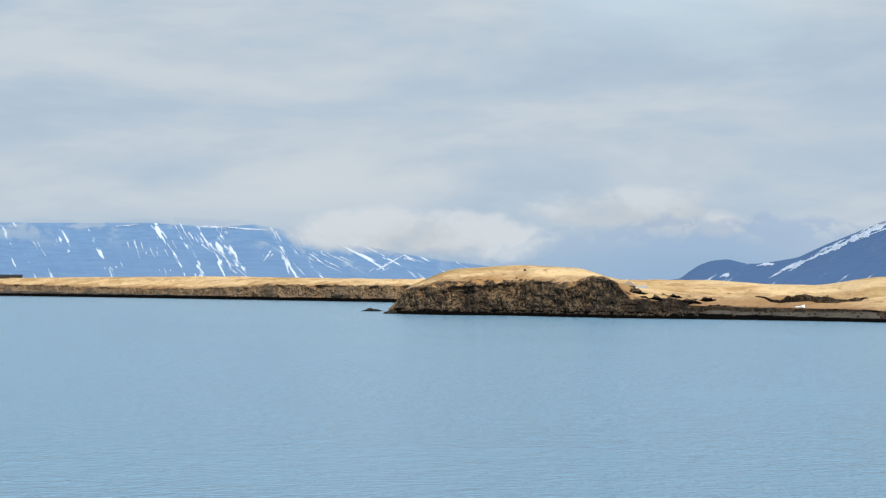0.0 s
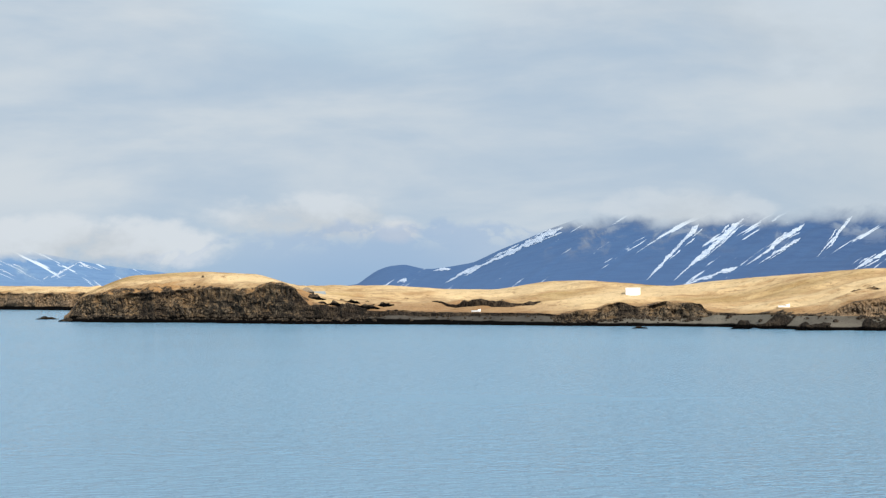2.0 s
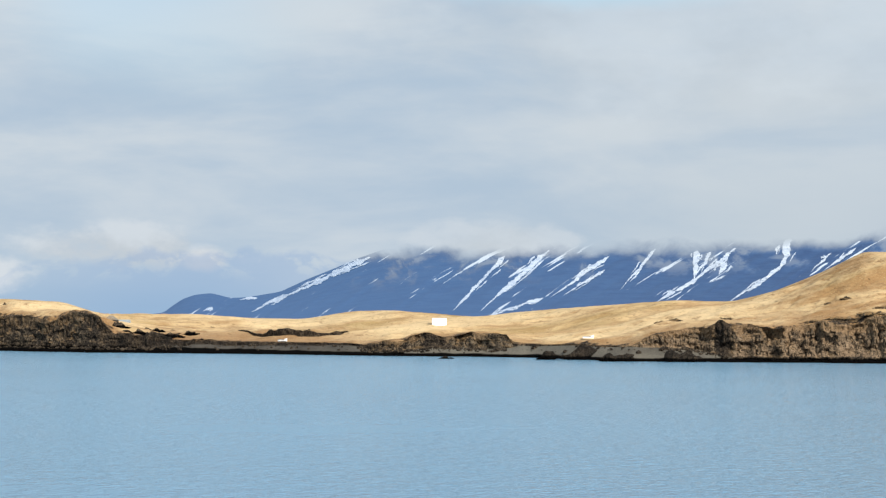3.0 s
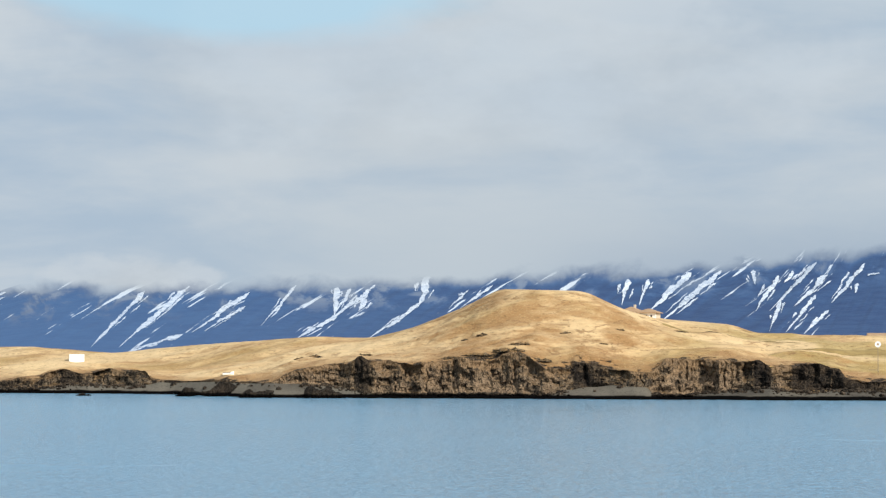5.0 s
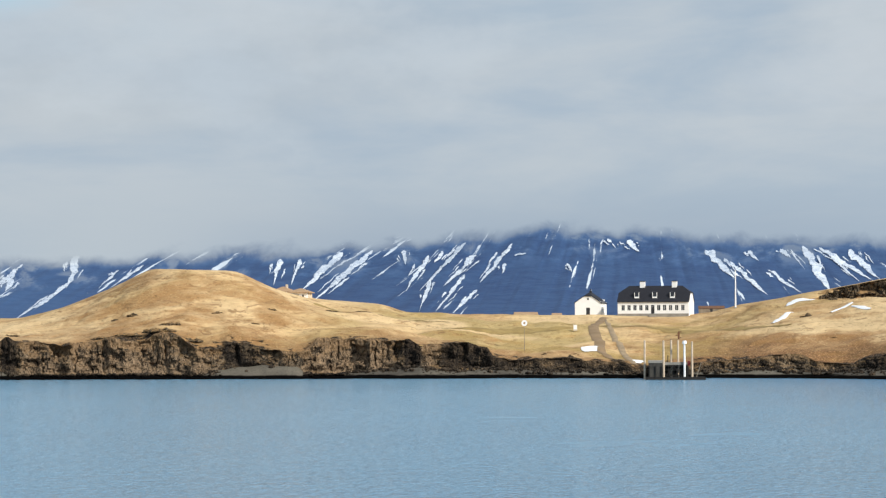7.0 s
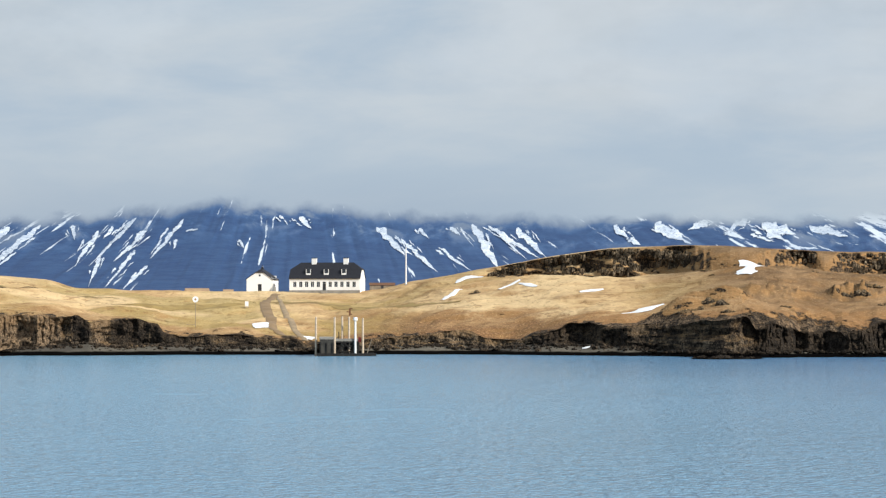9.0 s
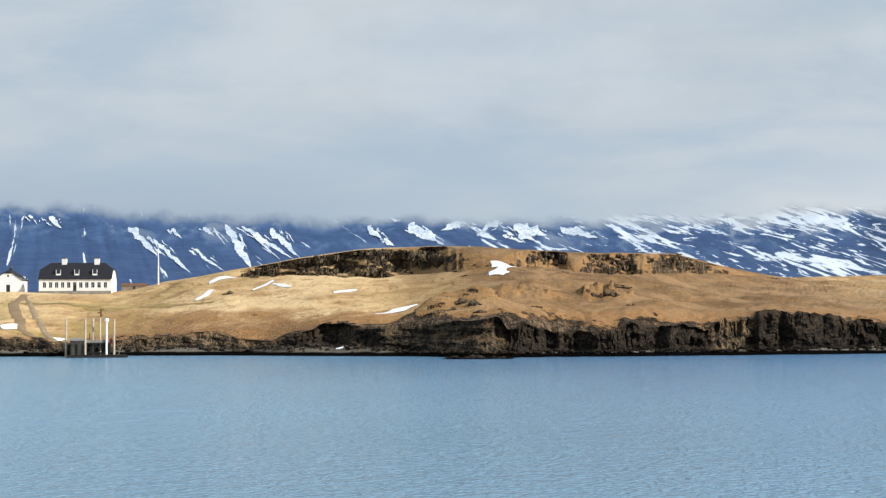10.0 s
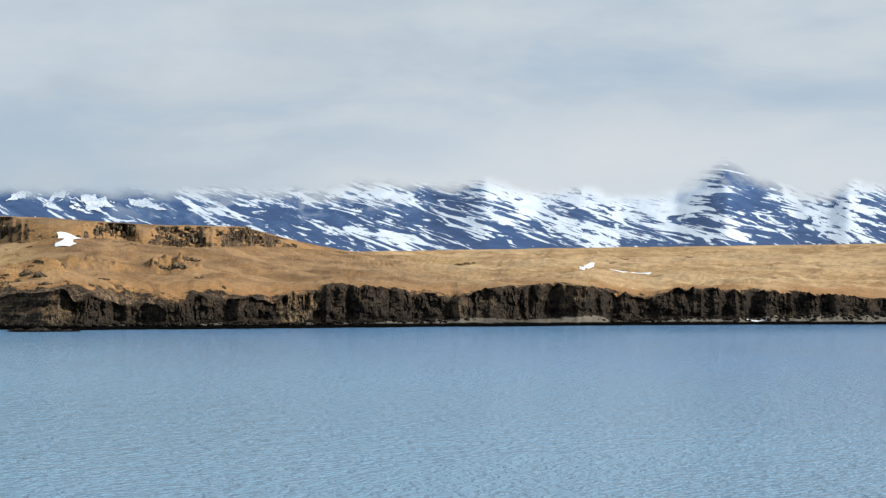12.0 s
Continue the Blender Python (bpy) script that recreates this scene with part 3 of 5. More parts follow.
# steep brow under the eastern ridge: its height, and where it is bare rock
BROW = [(42.4, 0), (43.6, 2.5), (44.6, 4.5), (45.9, 7.5), (47.3, 10.0), (49.0, 8.5), (51, 5.5), (52.4, 5.5), (54.3, 6.8), (55.6, 6.2), (56.6, 3.5), (57.8, 0)]
BARE = [(43.4, 0), (43.6, 1), (49.15, 1), (49.3, 0), (51.4, 0), (51.55, 1), (52.4, 1), (52.55, 0), (53.1, 0), (53.25, 1), (54.3, 1), (54.45, 0), (54.85, 0), (55.0, 1), (56.7, 1), (57.0, 0)]


def soften(v, width):
    """Running mean, three times over, along the bearings."""
    k = max(int(width), 1)
    for _ in range(3):
        p = np.concatenate([np.full(k, v[0]), v, np.full(k, v[-1])])
        c = np.cumsum(np.concatenate([[0.0], p]))
        v = (c[2 * k + 1:] - c[:-2 * k - 1]) / (2 * k + 1)
    return v


def terrain(bearings, shore, beach, cliff, ridge, back_off, mid_share, brow, bare, seed, blur, tip=None, knolls=()):
    """Sections from the water up the beach, the cliff, the slope and the ridge: an array of points and the rows where its parts end."""
    a = bearings
    per_degree = len(a) / (a[-1] - a[0])
    S = along(shore, a, 0.5)
    s = np.radians(a) * S
    S0 = S
    S = S + fbm(s / 14, 0, seed, 4) * 2.2
    zb = along(beach, a, 0.1) + fbm(s / 6, 3, seed + 5, 3) * 0.3
    zc = np.maximum(along(cliff, a, blur), zb + 0.4)
    tall = np.clip((zc - zb) / 6, 0, 1)
    zc_even = soften(zc, 0.55 * per_degree)
    zc_mid = soften(zc, 0.10 * per_degree)
    zc = zc + (fbm(s / 4, 0, seed + 9, 5) * (0.38 + 0.35 * np.clip((a - 40) / 8, 0, 1)) + np.round(value_noise(s / 2.3, 7, seed + 2) * 2) * 0.16) * tall
    zc = np.maximum(zc, zb + 0.3)
    zr = along(ridge, a, blur * 6)
    R = S0 * 1.02 + along(back_off, a, 0.3)
    zr = np.maximum(zr, zc_even + 0.2)
    butt = (fbm(s / 16, 0, seed + 20, 3) * 4.0 + np.abs(value_noise(s / 7, 2, seed + 21)) * 3.0) * (0.25 + tall)
    db = S + 11 + butt
    dt = db + 1.0 + 0.16 * (zc - zb)
    dt_even = S0 + 13
    drop = along(brow, a, 0.2) if brow else 0 * a
    has = np.clip(along(bare, a, 0.45) * 1.1 + fbm(s / 9, 0, seed + 33, 3) * 0.4 * along(bare, a, 0.6), 0, 1) if bare else 0 * a
    dk1, zk1 = R - 5, zr - 0.4
    room = R - dt_even
    dk0 = dk1 - (2.0 + drop * 0.25) * has - np.minimum(15, 0.25 * room) * (1 - has)
    end = R - np.minimum(21, 0.33 * room)
    power = np.log(along(mid_share, a, 1.0)) / np.log(0.5)
    ze = soften(zk1 - drop - 0.10 * np.clip(zk1 - zc_even, 0, 12) * np.clip(1 - drop / 3, 0, 1), 0.35 * per_degree)

    def slope(D):
        q = np.clip((D - dt_even[:, None]) / (end - dt_even)[:, None], 0, 1)
        return zc_even[:, None] + (ze - zc_even)[:, None] * q ** power[:, None]

    blocks = [(S - 8, S, 3), (S, db, 10), (db, dt, 26), (dt, dt + (dk0 - dt) * 0.35, 36), (dt + (dk0 - dt) * 0.35, dk0, 40), (dk0, dk1, 18), (dk1, R + 2, 5), (R + 2, R + 60, 6), (R + 60, R + 260, 5)]
    D, cuts = [], []
    for d0, d1, k in blocks:
        D += [d0 + (d1 - d0) * j / k for j in range(k)]
        cuts.append(len(D))
    D.append(R + 260)
    D = np.array(D).T
    top, foot, lip = cuts[2], cuts[4], cuts[5]
    sx = s[:, None] * np.ones_like(D)
    rows = np.arange(D.shape[1])
    Z = np.zeros_like(D)

    def run(lo, hi):
        return (np.arange(lo, hi) - lo) / (hi - lo)

    Z[:, :cuts[0]] = -2.0 + 1.95 * run(0, cuts[0])
    Z[:, cuts[0]:cuts[1]] = -0.05 + (zb[:, None] + 0.05) * run(cuts[0], cuts[1])
    Z[:, cuts[1]:top] = zb[:, None] + (zc - zb)[:, None] * run(cuts[1], top)
    sl = slope(D[:, top:foot])
    past = np.maximum(D[:, top:foot] - dt[:, None], 0)
    lift = (zc_mid - slope(dt[:, None])[:, 0])[:, None] * np.exp(-past / 8.0) + (zc - zc_mid)[:, None] * np.exp(-past / 1.6)
    Z[:, top:foot] = sl + lift
    zf = Z[:, foot - 1]
    f = run(foot, lip)[None, :]
    ease = f * (1 - has[:, None]) * (2 - f) + f * has[:, None]
    Z[:, foot:lip] = zf[:, None] + (zk1 - zf)[:, None] * ease
    Z[:, lip:cuts[6]] = zk1[:, None] + (zr - zk1)[:, None] * run(lip, cuts[6])
    Z[:, cuts[6]:cuts[7]] = zr[:, None] - 2.5 * run(cuts[6], cuts[7])
    Z[:, cuts[7]:cuts[8]] = (zr - 2.5)[:, None] - (zr + 2)[:, None] * run(cuts[7], cuts[8])
    Z[:, -1] = -4.5
    free = np.zeros_like(D)
    free[:, top + 1:] = 1
    free[:, foot:lip + 1] *= (1 - has)[:, None]
    # beach unevenness
    sel = slice(cuts[0], cuts[1])
    Z[:, sel] += fbm(sx[:, sel] / 3, D[:, sel] / 3, seed + 30, 3) * 0.16
    # cliff face: upright columns of uneven depth, ledges, a few deep clefts
    sel = slice(cuts[1], top + 1)
    k = (rows[sel] - cuts[1]) / (top - cuts[1])
    inside = np.clip(np.minimum(k * 6, (1.0 - k) * 9), 0, 1)[None, :]
    u = sx[:, sel] + fbm(sx[:, sel] / 5, 0, seed + 40, 2) * 1.6 + fbm(sx[:, sel] / 2.2, Z[:, sel] / 1.9, seed + 41, 3) * 0.75
    pillar = np.floor(u / 1.7)
    tier = np.floor(Z[:, sel] / 1.9 + lattice(pillar, 0 * u, seed + 6) * 0.8)
    worn = np.clip((a - 38) / 12, 0, 1)[:, None]
    col = lattice(pillar, tier, seed + 40) * 0.55 + lattice(pillar, 0 * u, seed + 39) * 0.35
    rim = np.minimum(u / 1.7 - pillar, 1 - u / 1.7 + pillar) * 1.7
    split = np.clip(0.45 + 1.6 * fbm(sx[:, sel] / 8, Z[:, sel] / 3.5, seed + 38, 3), 0, 1.3)
    joint = np.clip(1 - rim / 0.36, 0, 1) * split * 0.95
    cleft = np.clip(value_noise(u / 5.5, Z[:, sel] / 8, seed + 44) - 0.36, 0, 1) * 4.5
    ledge = fbm(sx[:, sel] / 4, Z[:, sel] / 2.0, seed + 43, 4) * 0.7
    lump = fbm(sx[:, sel] / 7, Z[:, sel] / 5, seed + 45, 5) * (1.0 + 0.6 * worn)
    D[:, sel] += (col + joint + cleft + ledge + lump) * inside * (0.3 + 0.7 * tall)[:, None]
    Z[:, sel] += fbm(sx[:, sel] / 2.0, k * 6, seed + 47, 2) * 0.25 * inside
    # crag face
    sel = slice(foot, lip + 1)
    k = (rows[sel] - foot) / (lip - foot)
    inside = np.clip(np.minimum(k * 5, (1.0 - k) * 7), 0, 1)[None, :] * has[:, None]
    u = sx[:, sel] + fbm(sx[:, sel] / 4, Z[:, sel] / 5, seed + 51, 2) * 1.2
    col = lattice(np.floor(u / 1.9), np.floor(Z[:, sel] / 4.0), seed + 50)
    cleft = np.clip(value_noise(u / 5.5, Z[:, sel] / 9, seed + 54) - 0.25, 0, 1) * 4.5
    D[:, sel] += (col * 1.1 + cleft + fbm(sx[:, sel] / 5, Z[:, sel] / 2.2, seed + 53, 4) * 2.0) * inside
    # turf: hummocks, terraces and old slips
    turf = free.copy()
    turf[:, top:top + 8] *= np.linspace(0, 1, 8)[None, :]
    rise = np.clip((R - dt) / 60, 0.3, 1)[:, None] * np.clip((R[:, None] + 4 - D) / 30, 0.15, 1)
    Z += (fbm(sx / 24, D / 15, seed + 60, 4) * 1.1 + np.abs(fbm(sx / 11, D / 7, seed + 64, 3)) * 0.7 - 0.3) * turf * rise
    near = np.exp(-np.maximum(D - dt[:, None], 0) / 12.0) * turf
    Z += fbm(sx / 6, D / 4, seed + 67, 4) * 0.6 * near * tall[:, None]
    for kb, kd, high, half, deep in knolls:
        aside = np.radians(a - kb)[:, None] * kd
        Z += high * np.exp(-(aside / half) ** 4) * np.exp(-((D - kd) / deep) ** 2) * free * (1 + 0.7 * fbm(sx / 3.5, D / 3.5, seed + 80, 4))
    if tip is not None:
        fade = np.clip((a - tip) / 0.45, 0, 1)[:, None] ** 0.6
        Z = np.where(Z > 0, Z * fade, Z) - 0.3 * (1 - fade)
    ar = np.radians(a)[:, None]
    P = np.stack([np.sin(ar) * D, np.cos(ar) * D, Z], -1)
    return P, D, Z, cuts


BEARINGS = np.linspace(-1.5, 79.0, 2800)
LAND, LAND_D, LAND_Z, CUTS = terrain(BEARINGS, SHORE, BEACH, CLIFF_WEST + CLIFF_EAST, RIDGE, RIDGE_BACK, MID_SHARE, BROW, BARE, 11, 0.05, -1.5, [(49.6, 570, 3.2, 12.0, 7.0), (48.6, 566, 2.0, 7.0, 5.0), (53.55, 599, 2.9, 8.0, 5.0), (51.4, 590, 1.6, 9.0, 6.0)])


def ground_at(bearing, distance):
    """The point on the turf or beach of the island at a bearing and a distance from the standpoint."""
    at = float(np.clip((bearing - BEARINGS[0]) / (BEARINGS[1] - BEARINGS[0]), 0, len(BEARINGS) - 1.001))
    i = int(at)
    heights = []
    for k in (i, i + 1):
        d = np.maximum.accumulate(LAND_D[k, CUTS[0]:])
        heights.append(float(np.interp(distance, d, LAND_Z[k, CUTS[0]:])))
    b = radians(bearing)
    return Vector((math.sin(b) * distance, math.cos(b) * distance, heights[0] + (heights[1] - heights[0]) * (at - i)))


def land_parts(P, cuts, rock):
    g = grid_mesh("beach", P[:, :cuts[1] + 1], SHINGLE)
    tagged(g, "grey shingle beach with a black weed line", "beach", kind="structure")
    rows = cuts[2] + 1 - cuts[1]
    share = np.stack([rock[:, None] * np.ones((1, rows)), np.linspace(0, 1, rows)[None, :] * np.ones((len(P), 1))], -1)
    c = grid_mesh("cliff", P[:, cuts[1]:cuts[2] + 1], CLIFF, share, smooth=False)
    tagged(c, "dark brown columnar basalt sea cliff", "cliff", kind="structure")
    far = np.hypot(P[..., 0], P[..., 1])[:, cuts[2]:]
    behind = np.stack([far - far[:, :1], 0 * far], -1)
    t = grid_mesh("ground", P[:, cuts[2]:], GRASS, behind)
    tagged(t, "golden dry grass slopes of the island", "grassland", kind="structure")
    return t


land_parts(LAND, CUTS, along(CLIFF_TONE, BEARINGS))
# far western shore
FAR_B = np.linspace(-15.5, 6.0, 900)
FAR, FAR_D, FAR_Z, FAR_CUTS = terrain(
    FAR_B, [(-16, 1660), (-11.96, 1491), (-5.92, 1262), (-1.3, 1118), (6, 1040)], [(-16, 3.8), (-11.96, 3.5), (-5.92, 1.9), (-1.3, 1.7)],
    [(-16, 8.0), (-11.96, 8.2), (-8.21, 5.6), (-6.5, 6.0), (-4.85, 8.8), (-1.3, 8.8), (6, 9)], [(-16, 12.0), (-11.96, 12.4), (-9.72, 13.3), (-6.38, 14.0), (-0.68, 12.3), (6, 12)],
    [(-16, 90), (6, 90)], [(-16, 0.55), (6, 0.55)], None, None, 71, 0.1)
# 0.9: sunlit brightness of the far cliffs put into their tone
land_parts(FAR, FAR_CUTS, np.full(len(FAR_B), 0.9))

# ------------------------------------------------ mountains across the fjord, heads in cloud
CLOUD_LINE = [(-16, 96), (-9, 100), (-6, 104), (-4.9, 90), (-4.0, 52), (-2, 44), (1, 48), (2.5, 80), (6, 112), (10.5, 108), (11.97, 94), (14.5, 98), (23.5, 114), (32.88, 146), (36, 174), (38.0, 164),
              (43.38, 146), (45.86, 142), (48.96, 146), (53, 140), (57.6, 142), (58.7, 152), (59.3, 160), (60.6, 158), (61.4, 152), (62.1, 164), (62.7, 158), (63.6, 146), (64.7, 148), (65.8, 140), (67.35, 146), (68.0, 172), (68.65, 194), (69.4, 166), (70.4, 146), (71.4, 140), (71.9, 152), (72.9, 144), (80, 140)]
WEST_RIDGE = [(-16, 90), (-11.97, 94), (-7.91, 95), (-6.9, 91), (-6.48, 87), (-5.73, 90), (-5.13, 94), (-4.68, 88), (-3.69, 78), (-2.6, 62), (-0.56, 36), (0.36, 28), (1.13, 22), (3, 2), (4, -2), (7, -3)]
EAST_RIDGE = [(6.2, -3), (6.5, 0), (6.63, 8), (7.0, 24), (7.32, 31), (7.75, 34), (8.25, 26), (8.56, 26), (9.02, 30), (9.64, 37), (10.4, 60), (11.17, 80), (11.78, 97), (12.7, 118), (13.2, 130), (16, 150), (24, 165), (30, 180), (36, 225), (40, 210), (46, 190),
              (52, 185), (57, 185), (59.3, 196), (60.6, 190), (61.5, 216), (62.1, 238), (62.7, 222), (63.6, 196), (64.7, 205), (65.8, 190), (67.3, 196), (68.1, 232), (68.65, 255), (69.4, 212), (70.5, 190), (71.4, 200), (71.9, 226), (73, 205), (80, 190)]


def mountain(name, label, lo, hi, ridge, mat, lean, seed, foot=2600.0, top=4600.0):
    """A slope rising from the far shore, with gullies that run down it; also gives a finder for points on it."""
    a = np.linspace(lo, hi, int((hi - lo) * 26))
    h = EYE + along(ridge, a, 0.12) / 3700.0 * top
    k = np.linspace(0, 1, 90)[None, :]
    s = (np.radians(a) * 4200)[:, None]
    tilt = along(lean, a)[:, None]
    z = h[:, None] * (0.10 * k + 0.90 * k ** 2.4) - 3 * (1 - k)
    d = foot + (top - foot) * k + 0 * z
    u = s - tilt * z
    gully = 1 - np.abs(fbm(u / 70, z / 400, seed, 3))
    z = z - (gully ** 3) * 2.6 * np.clip(k * 2 - 0.6, 0, 1) * np.clip((1 - k) * 5, 0, 1) + fbm(u / 22, z / 60, seed + 8, 3) * 1.2 * np.clip(k * 5 - 1, 0, 1) * np.clip((1 - k) * 6, 0.12, 1)
    ar = np.radians(a)[:, None]
    P = np.stack([np.sin(ar) * d, np.cos(ar) * d, z], -1)
    uv = np.stack([u + 0 * z, z], -1)
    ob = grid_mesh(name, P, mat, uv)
    zone = ob.data.uv_layers.new(name="zone")
    bowl = np.interp(a, [56, 61.5, 63, 65, 67.6, 68.3, 69.2, 71, 74], [0, 0.01, 0.05, 0.06, 0.10, 0.0, -0.02, 0.04, 0.04])
    share = np.stack([np.clip((a - 47) / 9, 0, 1)[:, None] + 0 * z, bowl[:, None] + 0 * z], -1).reshape(-1, 2)
    loops = np.zeros(len(ob.data.loops), np.int32)
    ob.data.loops.foreach_get("vertex_index", loops)
    zone.data.foreach_set("uv", share[loops].reshape(-1).astype(np.float32))
    ob.data.uv_layers.active_index = 0
    rise = (z - EYE) / d

    def spot(bearing, height):
        """The point on the slope at a bearing, seen at a height that a point 4200 m off would have."""
        i = int(np.clip(np.searchsorted(a, bearing), 0, len(a) - 1))
        want = (height - EYE) / 4200.0
        dist = float(np.interp(want, np.maximum.accumulate(rise[i]), d[i])) - 7.0
        b = radians(bearing)
        return (math.sin(b) * dist, math.cos(b) * dist, EYE + want * dist)

    return tagged(ob, label, "mountain", kind="structure"), spot


# distance haze is in the base colours, paler and thicker in the west
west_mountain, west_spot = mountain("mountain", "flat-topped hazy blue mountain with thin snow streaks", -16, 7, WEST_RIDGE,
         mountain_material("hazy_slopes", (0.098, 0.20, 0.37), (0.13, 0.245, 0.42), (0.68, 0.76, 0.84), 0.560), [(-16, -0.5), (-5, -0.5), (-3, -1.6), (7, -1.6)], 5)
east_mountain, east_spot = mountain("mountain", "mountain slopes tinted dark haze blue, with diagonal snow gullies", 6.2, 80, EAST_RIDGE,
         mountain_material("haze_tinted_slopes", (0.012, 0.046, 0.138), (0.022, 0.066, 0.168), (0.60, 0.67, 0.75), 0.578),
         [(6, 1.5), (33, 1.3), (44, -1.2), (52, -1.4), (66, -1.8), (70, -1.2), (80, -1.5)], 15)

WEST_SNOW = [(-10.98, 82, -10.74, 54, 4), (-8.41, 88, -8.26, 51, 4), (-7.17, 120, -6.86, 81, 4), (-7.51, 81, -7.21, 40, 4),
    (-7.99, 72, -7.86, 52, 3), (-6.35, 76, -5.80, 41, 4), (-4.40, 58, -4.23, 24, 13), (-4.70, 67, -4.90, 47, 7), (-3.68, 62, -3.20, 38, 4),
    (-3.17, 62, -2.15, 24, 5), (-1.79, 30, -1.08, 59, 7), (-1.08, 59, -0.53, 44, 5), (-9.06, 34, -8.94, 20, 3), (-7.60, 31, -7.54, 17, 3),
    (-5.65, 32, -5.40, 17, 4), (-6.66, 115, -4.70, 108, 4), (-8.90, 115, -8.37, 119, 3), (-6.05, 114, -6.11, 93, 3), (-3.46, 49, -2.85, 27, 3)]
MID_SNOW = [(15.72, 124, 14.52, 30, 9), (16.91, 134, 15.32, 31, 9), (16.76, 42, 15.33, 8, 6), (18.56, 124, 17.22, 55, 6), (18.46, 98, 17.52, 55, 5),
    (19.85, 139, 19.04, 69, 4), (21.02, 136, 20.95, 82, 10), (22.00, 140, 20.92, 78, 7), (21.37, 134, 21.01, 93, 6), (20.98, 82, 19.97, 38, 7),
    (21.80, 114, 21.62, 93, 8), (23.53, 160, 23.25, 105, 15), (23.25, 105, 21.93, 38, 5), (24.59, 132, 24.13, 100, 4), (25.23, 141, 24.47, 102, 4),
    (11.97, 121, 9.81, 48, 10), (9.81, 48, 8.95, 18, 6), (8.96, 43, 8.57, 39, 4), (7.79, 23, 7.56, 16, 4)]
HIGH_SNOW = [(28.98, 153, 28.82, 109, 9), (29.53, 153, 29.30, 109, 7), (30.64, 165, 29.69, 101, 13), (31.43, 168, 30.04, 81, 10),
    (32.36, 172, 32.41, 147, 8), (33.01, 159, 32.49, 99, 9), (34.00, 184, 32.94, 103, 8), (33.09, 110, 32.82, 58, 6), (33.42, 170, 33.21, 150, 8),
    (34.31, 161, 33.55, 108, 10), (34.00, 120, 33.32, 58, 7), (35.30, 182, 34.54, 116, 10), (34.34, 91, 33.78, 52, 6), (35.15, 145, 35.07, 128, 6),
    (35.41, 162, 35.68, 167, 4), (36.84, 145, 36.96, 130, 4), (37.95, 194, 38.15, 177, 6), (38.49, 190, 38.77, 171, 10)]
RIGHT_SNOW = [(40.63, 168, 41.31, 120, 13), (41.31, 145, 42.16, 88, 10), (42.62, 171, 42.86, 156, 7), (41.77, 168, 42.00, 150, 7),
    (43.24, 173, 43.86, 97, 18), (43.71, 171, 44.94, 114, 9), (44.48, 167, 45.17, 116, 14), (47.10, 172, 47.48, 149, 10),
    (47.56, 149, 47.79, 136, 8), (48.25, 175, 49.08, 141, 18), (49.62, 180, 49.16, 166, 12), (50.68, 185, 50.15, 157, 12),
    (51.13, 176, 51.58, 148, 22), (51.37, 170, 51.94, 156, 18), (50.82, 154, 51.35, 142, 6), (52.40, 169, 53.28, 152, 16),
    (42.33, 128, 43.10, 88, 5), (44.03, 150, 44.65, 110, 4)]


def snow_streak(top_b, top_h, foot_b, foot_h, wide, spot, parent, seed):
    """A ragged tongue of snow down a gully."""
    foot_b, foot_h = foot_b + 0.14 * (foot_b - top_b), foot_h + 0.14 * (foot_h - top_h)
    top_b, top_h = top_b - 0.05 * (foot_b - top_b), top_h - 0.05 * (foot_h - top_h)
    length = math.hypot((foot_b - top_b) * 73.3, foot_h - top_h)
    steps = max(12, int(length / 1.2))
    f = np.linspace(0, 1, steps)
    bend = fbm(f * 2.5, seed * 7.3, seed, 2) * 1.6 * np.sin(np.pi * f)
    body = wide * 1.15 * 0.5 * np.clip(np.minimum(f * 8, (1 - f) * 2.2), 0, 1) ** 0.7 * (1.1 - 0.5 * f)
    ends = []
    for side, salt in ((-1, 3), (1, 9)):
        ends.append(side * body * np.clip(0.85 + 0.5 * fbm(f * length / 13, salt, seed + salt, 2) + min(0.4, 2.2 / wide) * fbm(f * length / 2.5, salt, seed + salt + 5, 2), 0.0, 2.0))
    nb, nh = (foot_h - top_h) / max(length, 1), -(foot_b - top_b) * 73.3 / max(length, 1)
    verts, faces = [], []
    for i in range(steps):
        b, h = top_b + (foot_b - top_b) * f[i], top_h + (foot_h - top_h) * f[i]
        for e in (ends[0][i], (ends[0][i] + ends[1][i]) / 2, ends[1][i]):
            o = e + bend[i]
            x, y, z = spot(b + o * nb / 73.3, h + o * nh)
            verts.append((x, y, z))
    for i in range(steps - 1):
        for j in range(2):
            p = i * 3 + j
            faces.append((p, p + 1, p + 4, p + 3))
    me = bpy.data.meshes.new("snow_streak")
    me.from_pydata(verts, [], faces)
    me.materials.append(FAR_SNOW)
    ob = new("snow_streak", me)
    ob.parent = parent
    return ob




def far_snow_material():
    m, n = material("far_snow")
    p = n.node("ShaderNodeTexCoord").outputs["Object"]
    a, b = n.noise(p, 0.16, 5.0, 0.65, 0.6), n.noise(p, 0.03, 3.0, 0.6)
    # bluish snow and rock: distance haze put into the colour
    col = n.mix(n.smooth(b, 0.35, 0.65), (0.50, 0.57, 0.67), (0.68, 0.74, 0.81))
    col = n.mix(n.smooth(a, 0.45, 0.37, 0.0, 0.9), col, (0.045, 0.10, 0.22))
    finish(n, bsdf(n, col, 0.95))
    return m


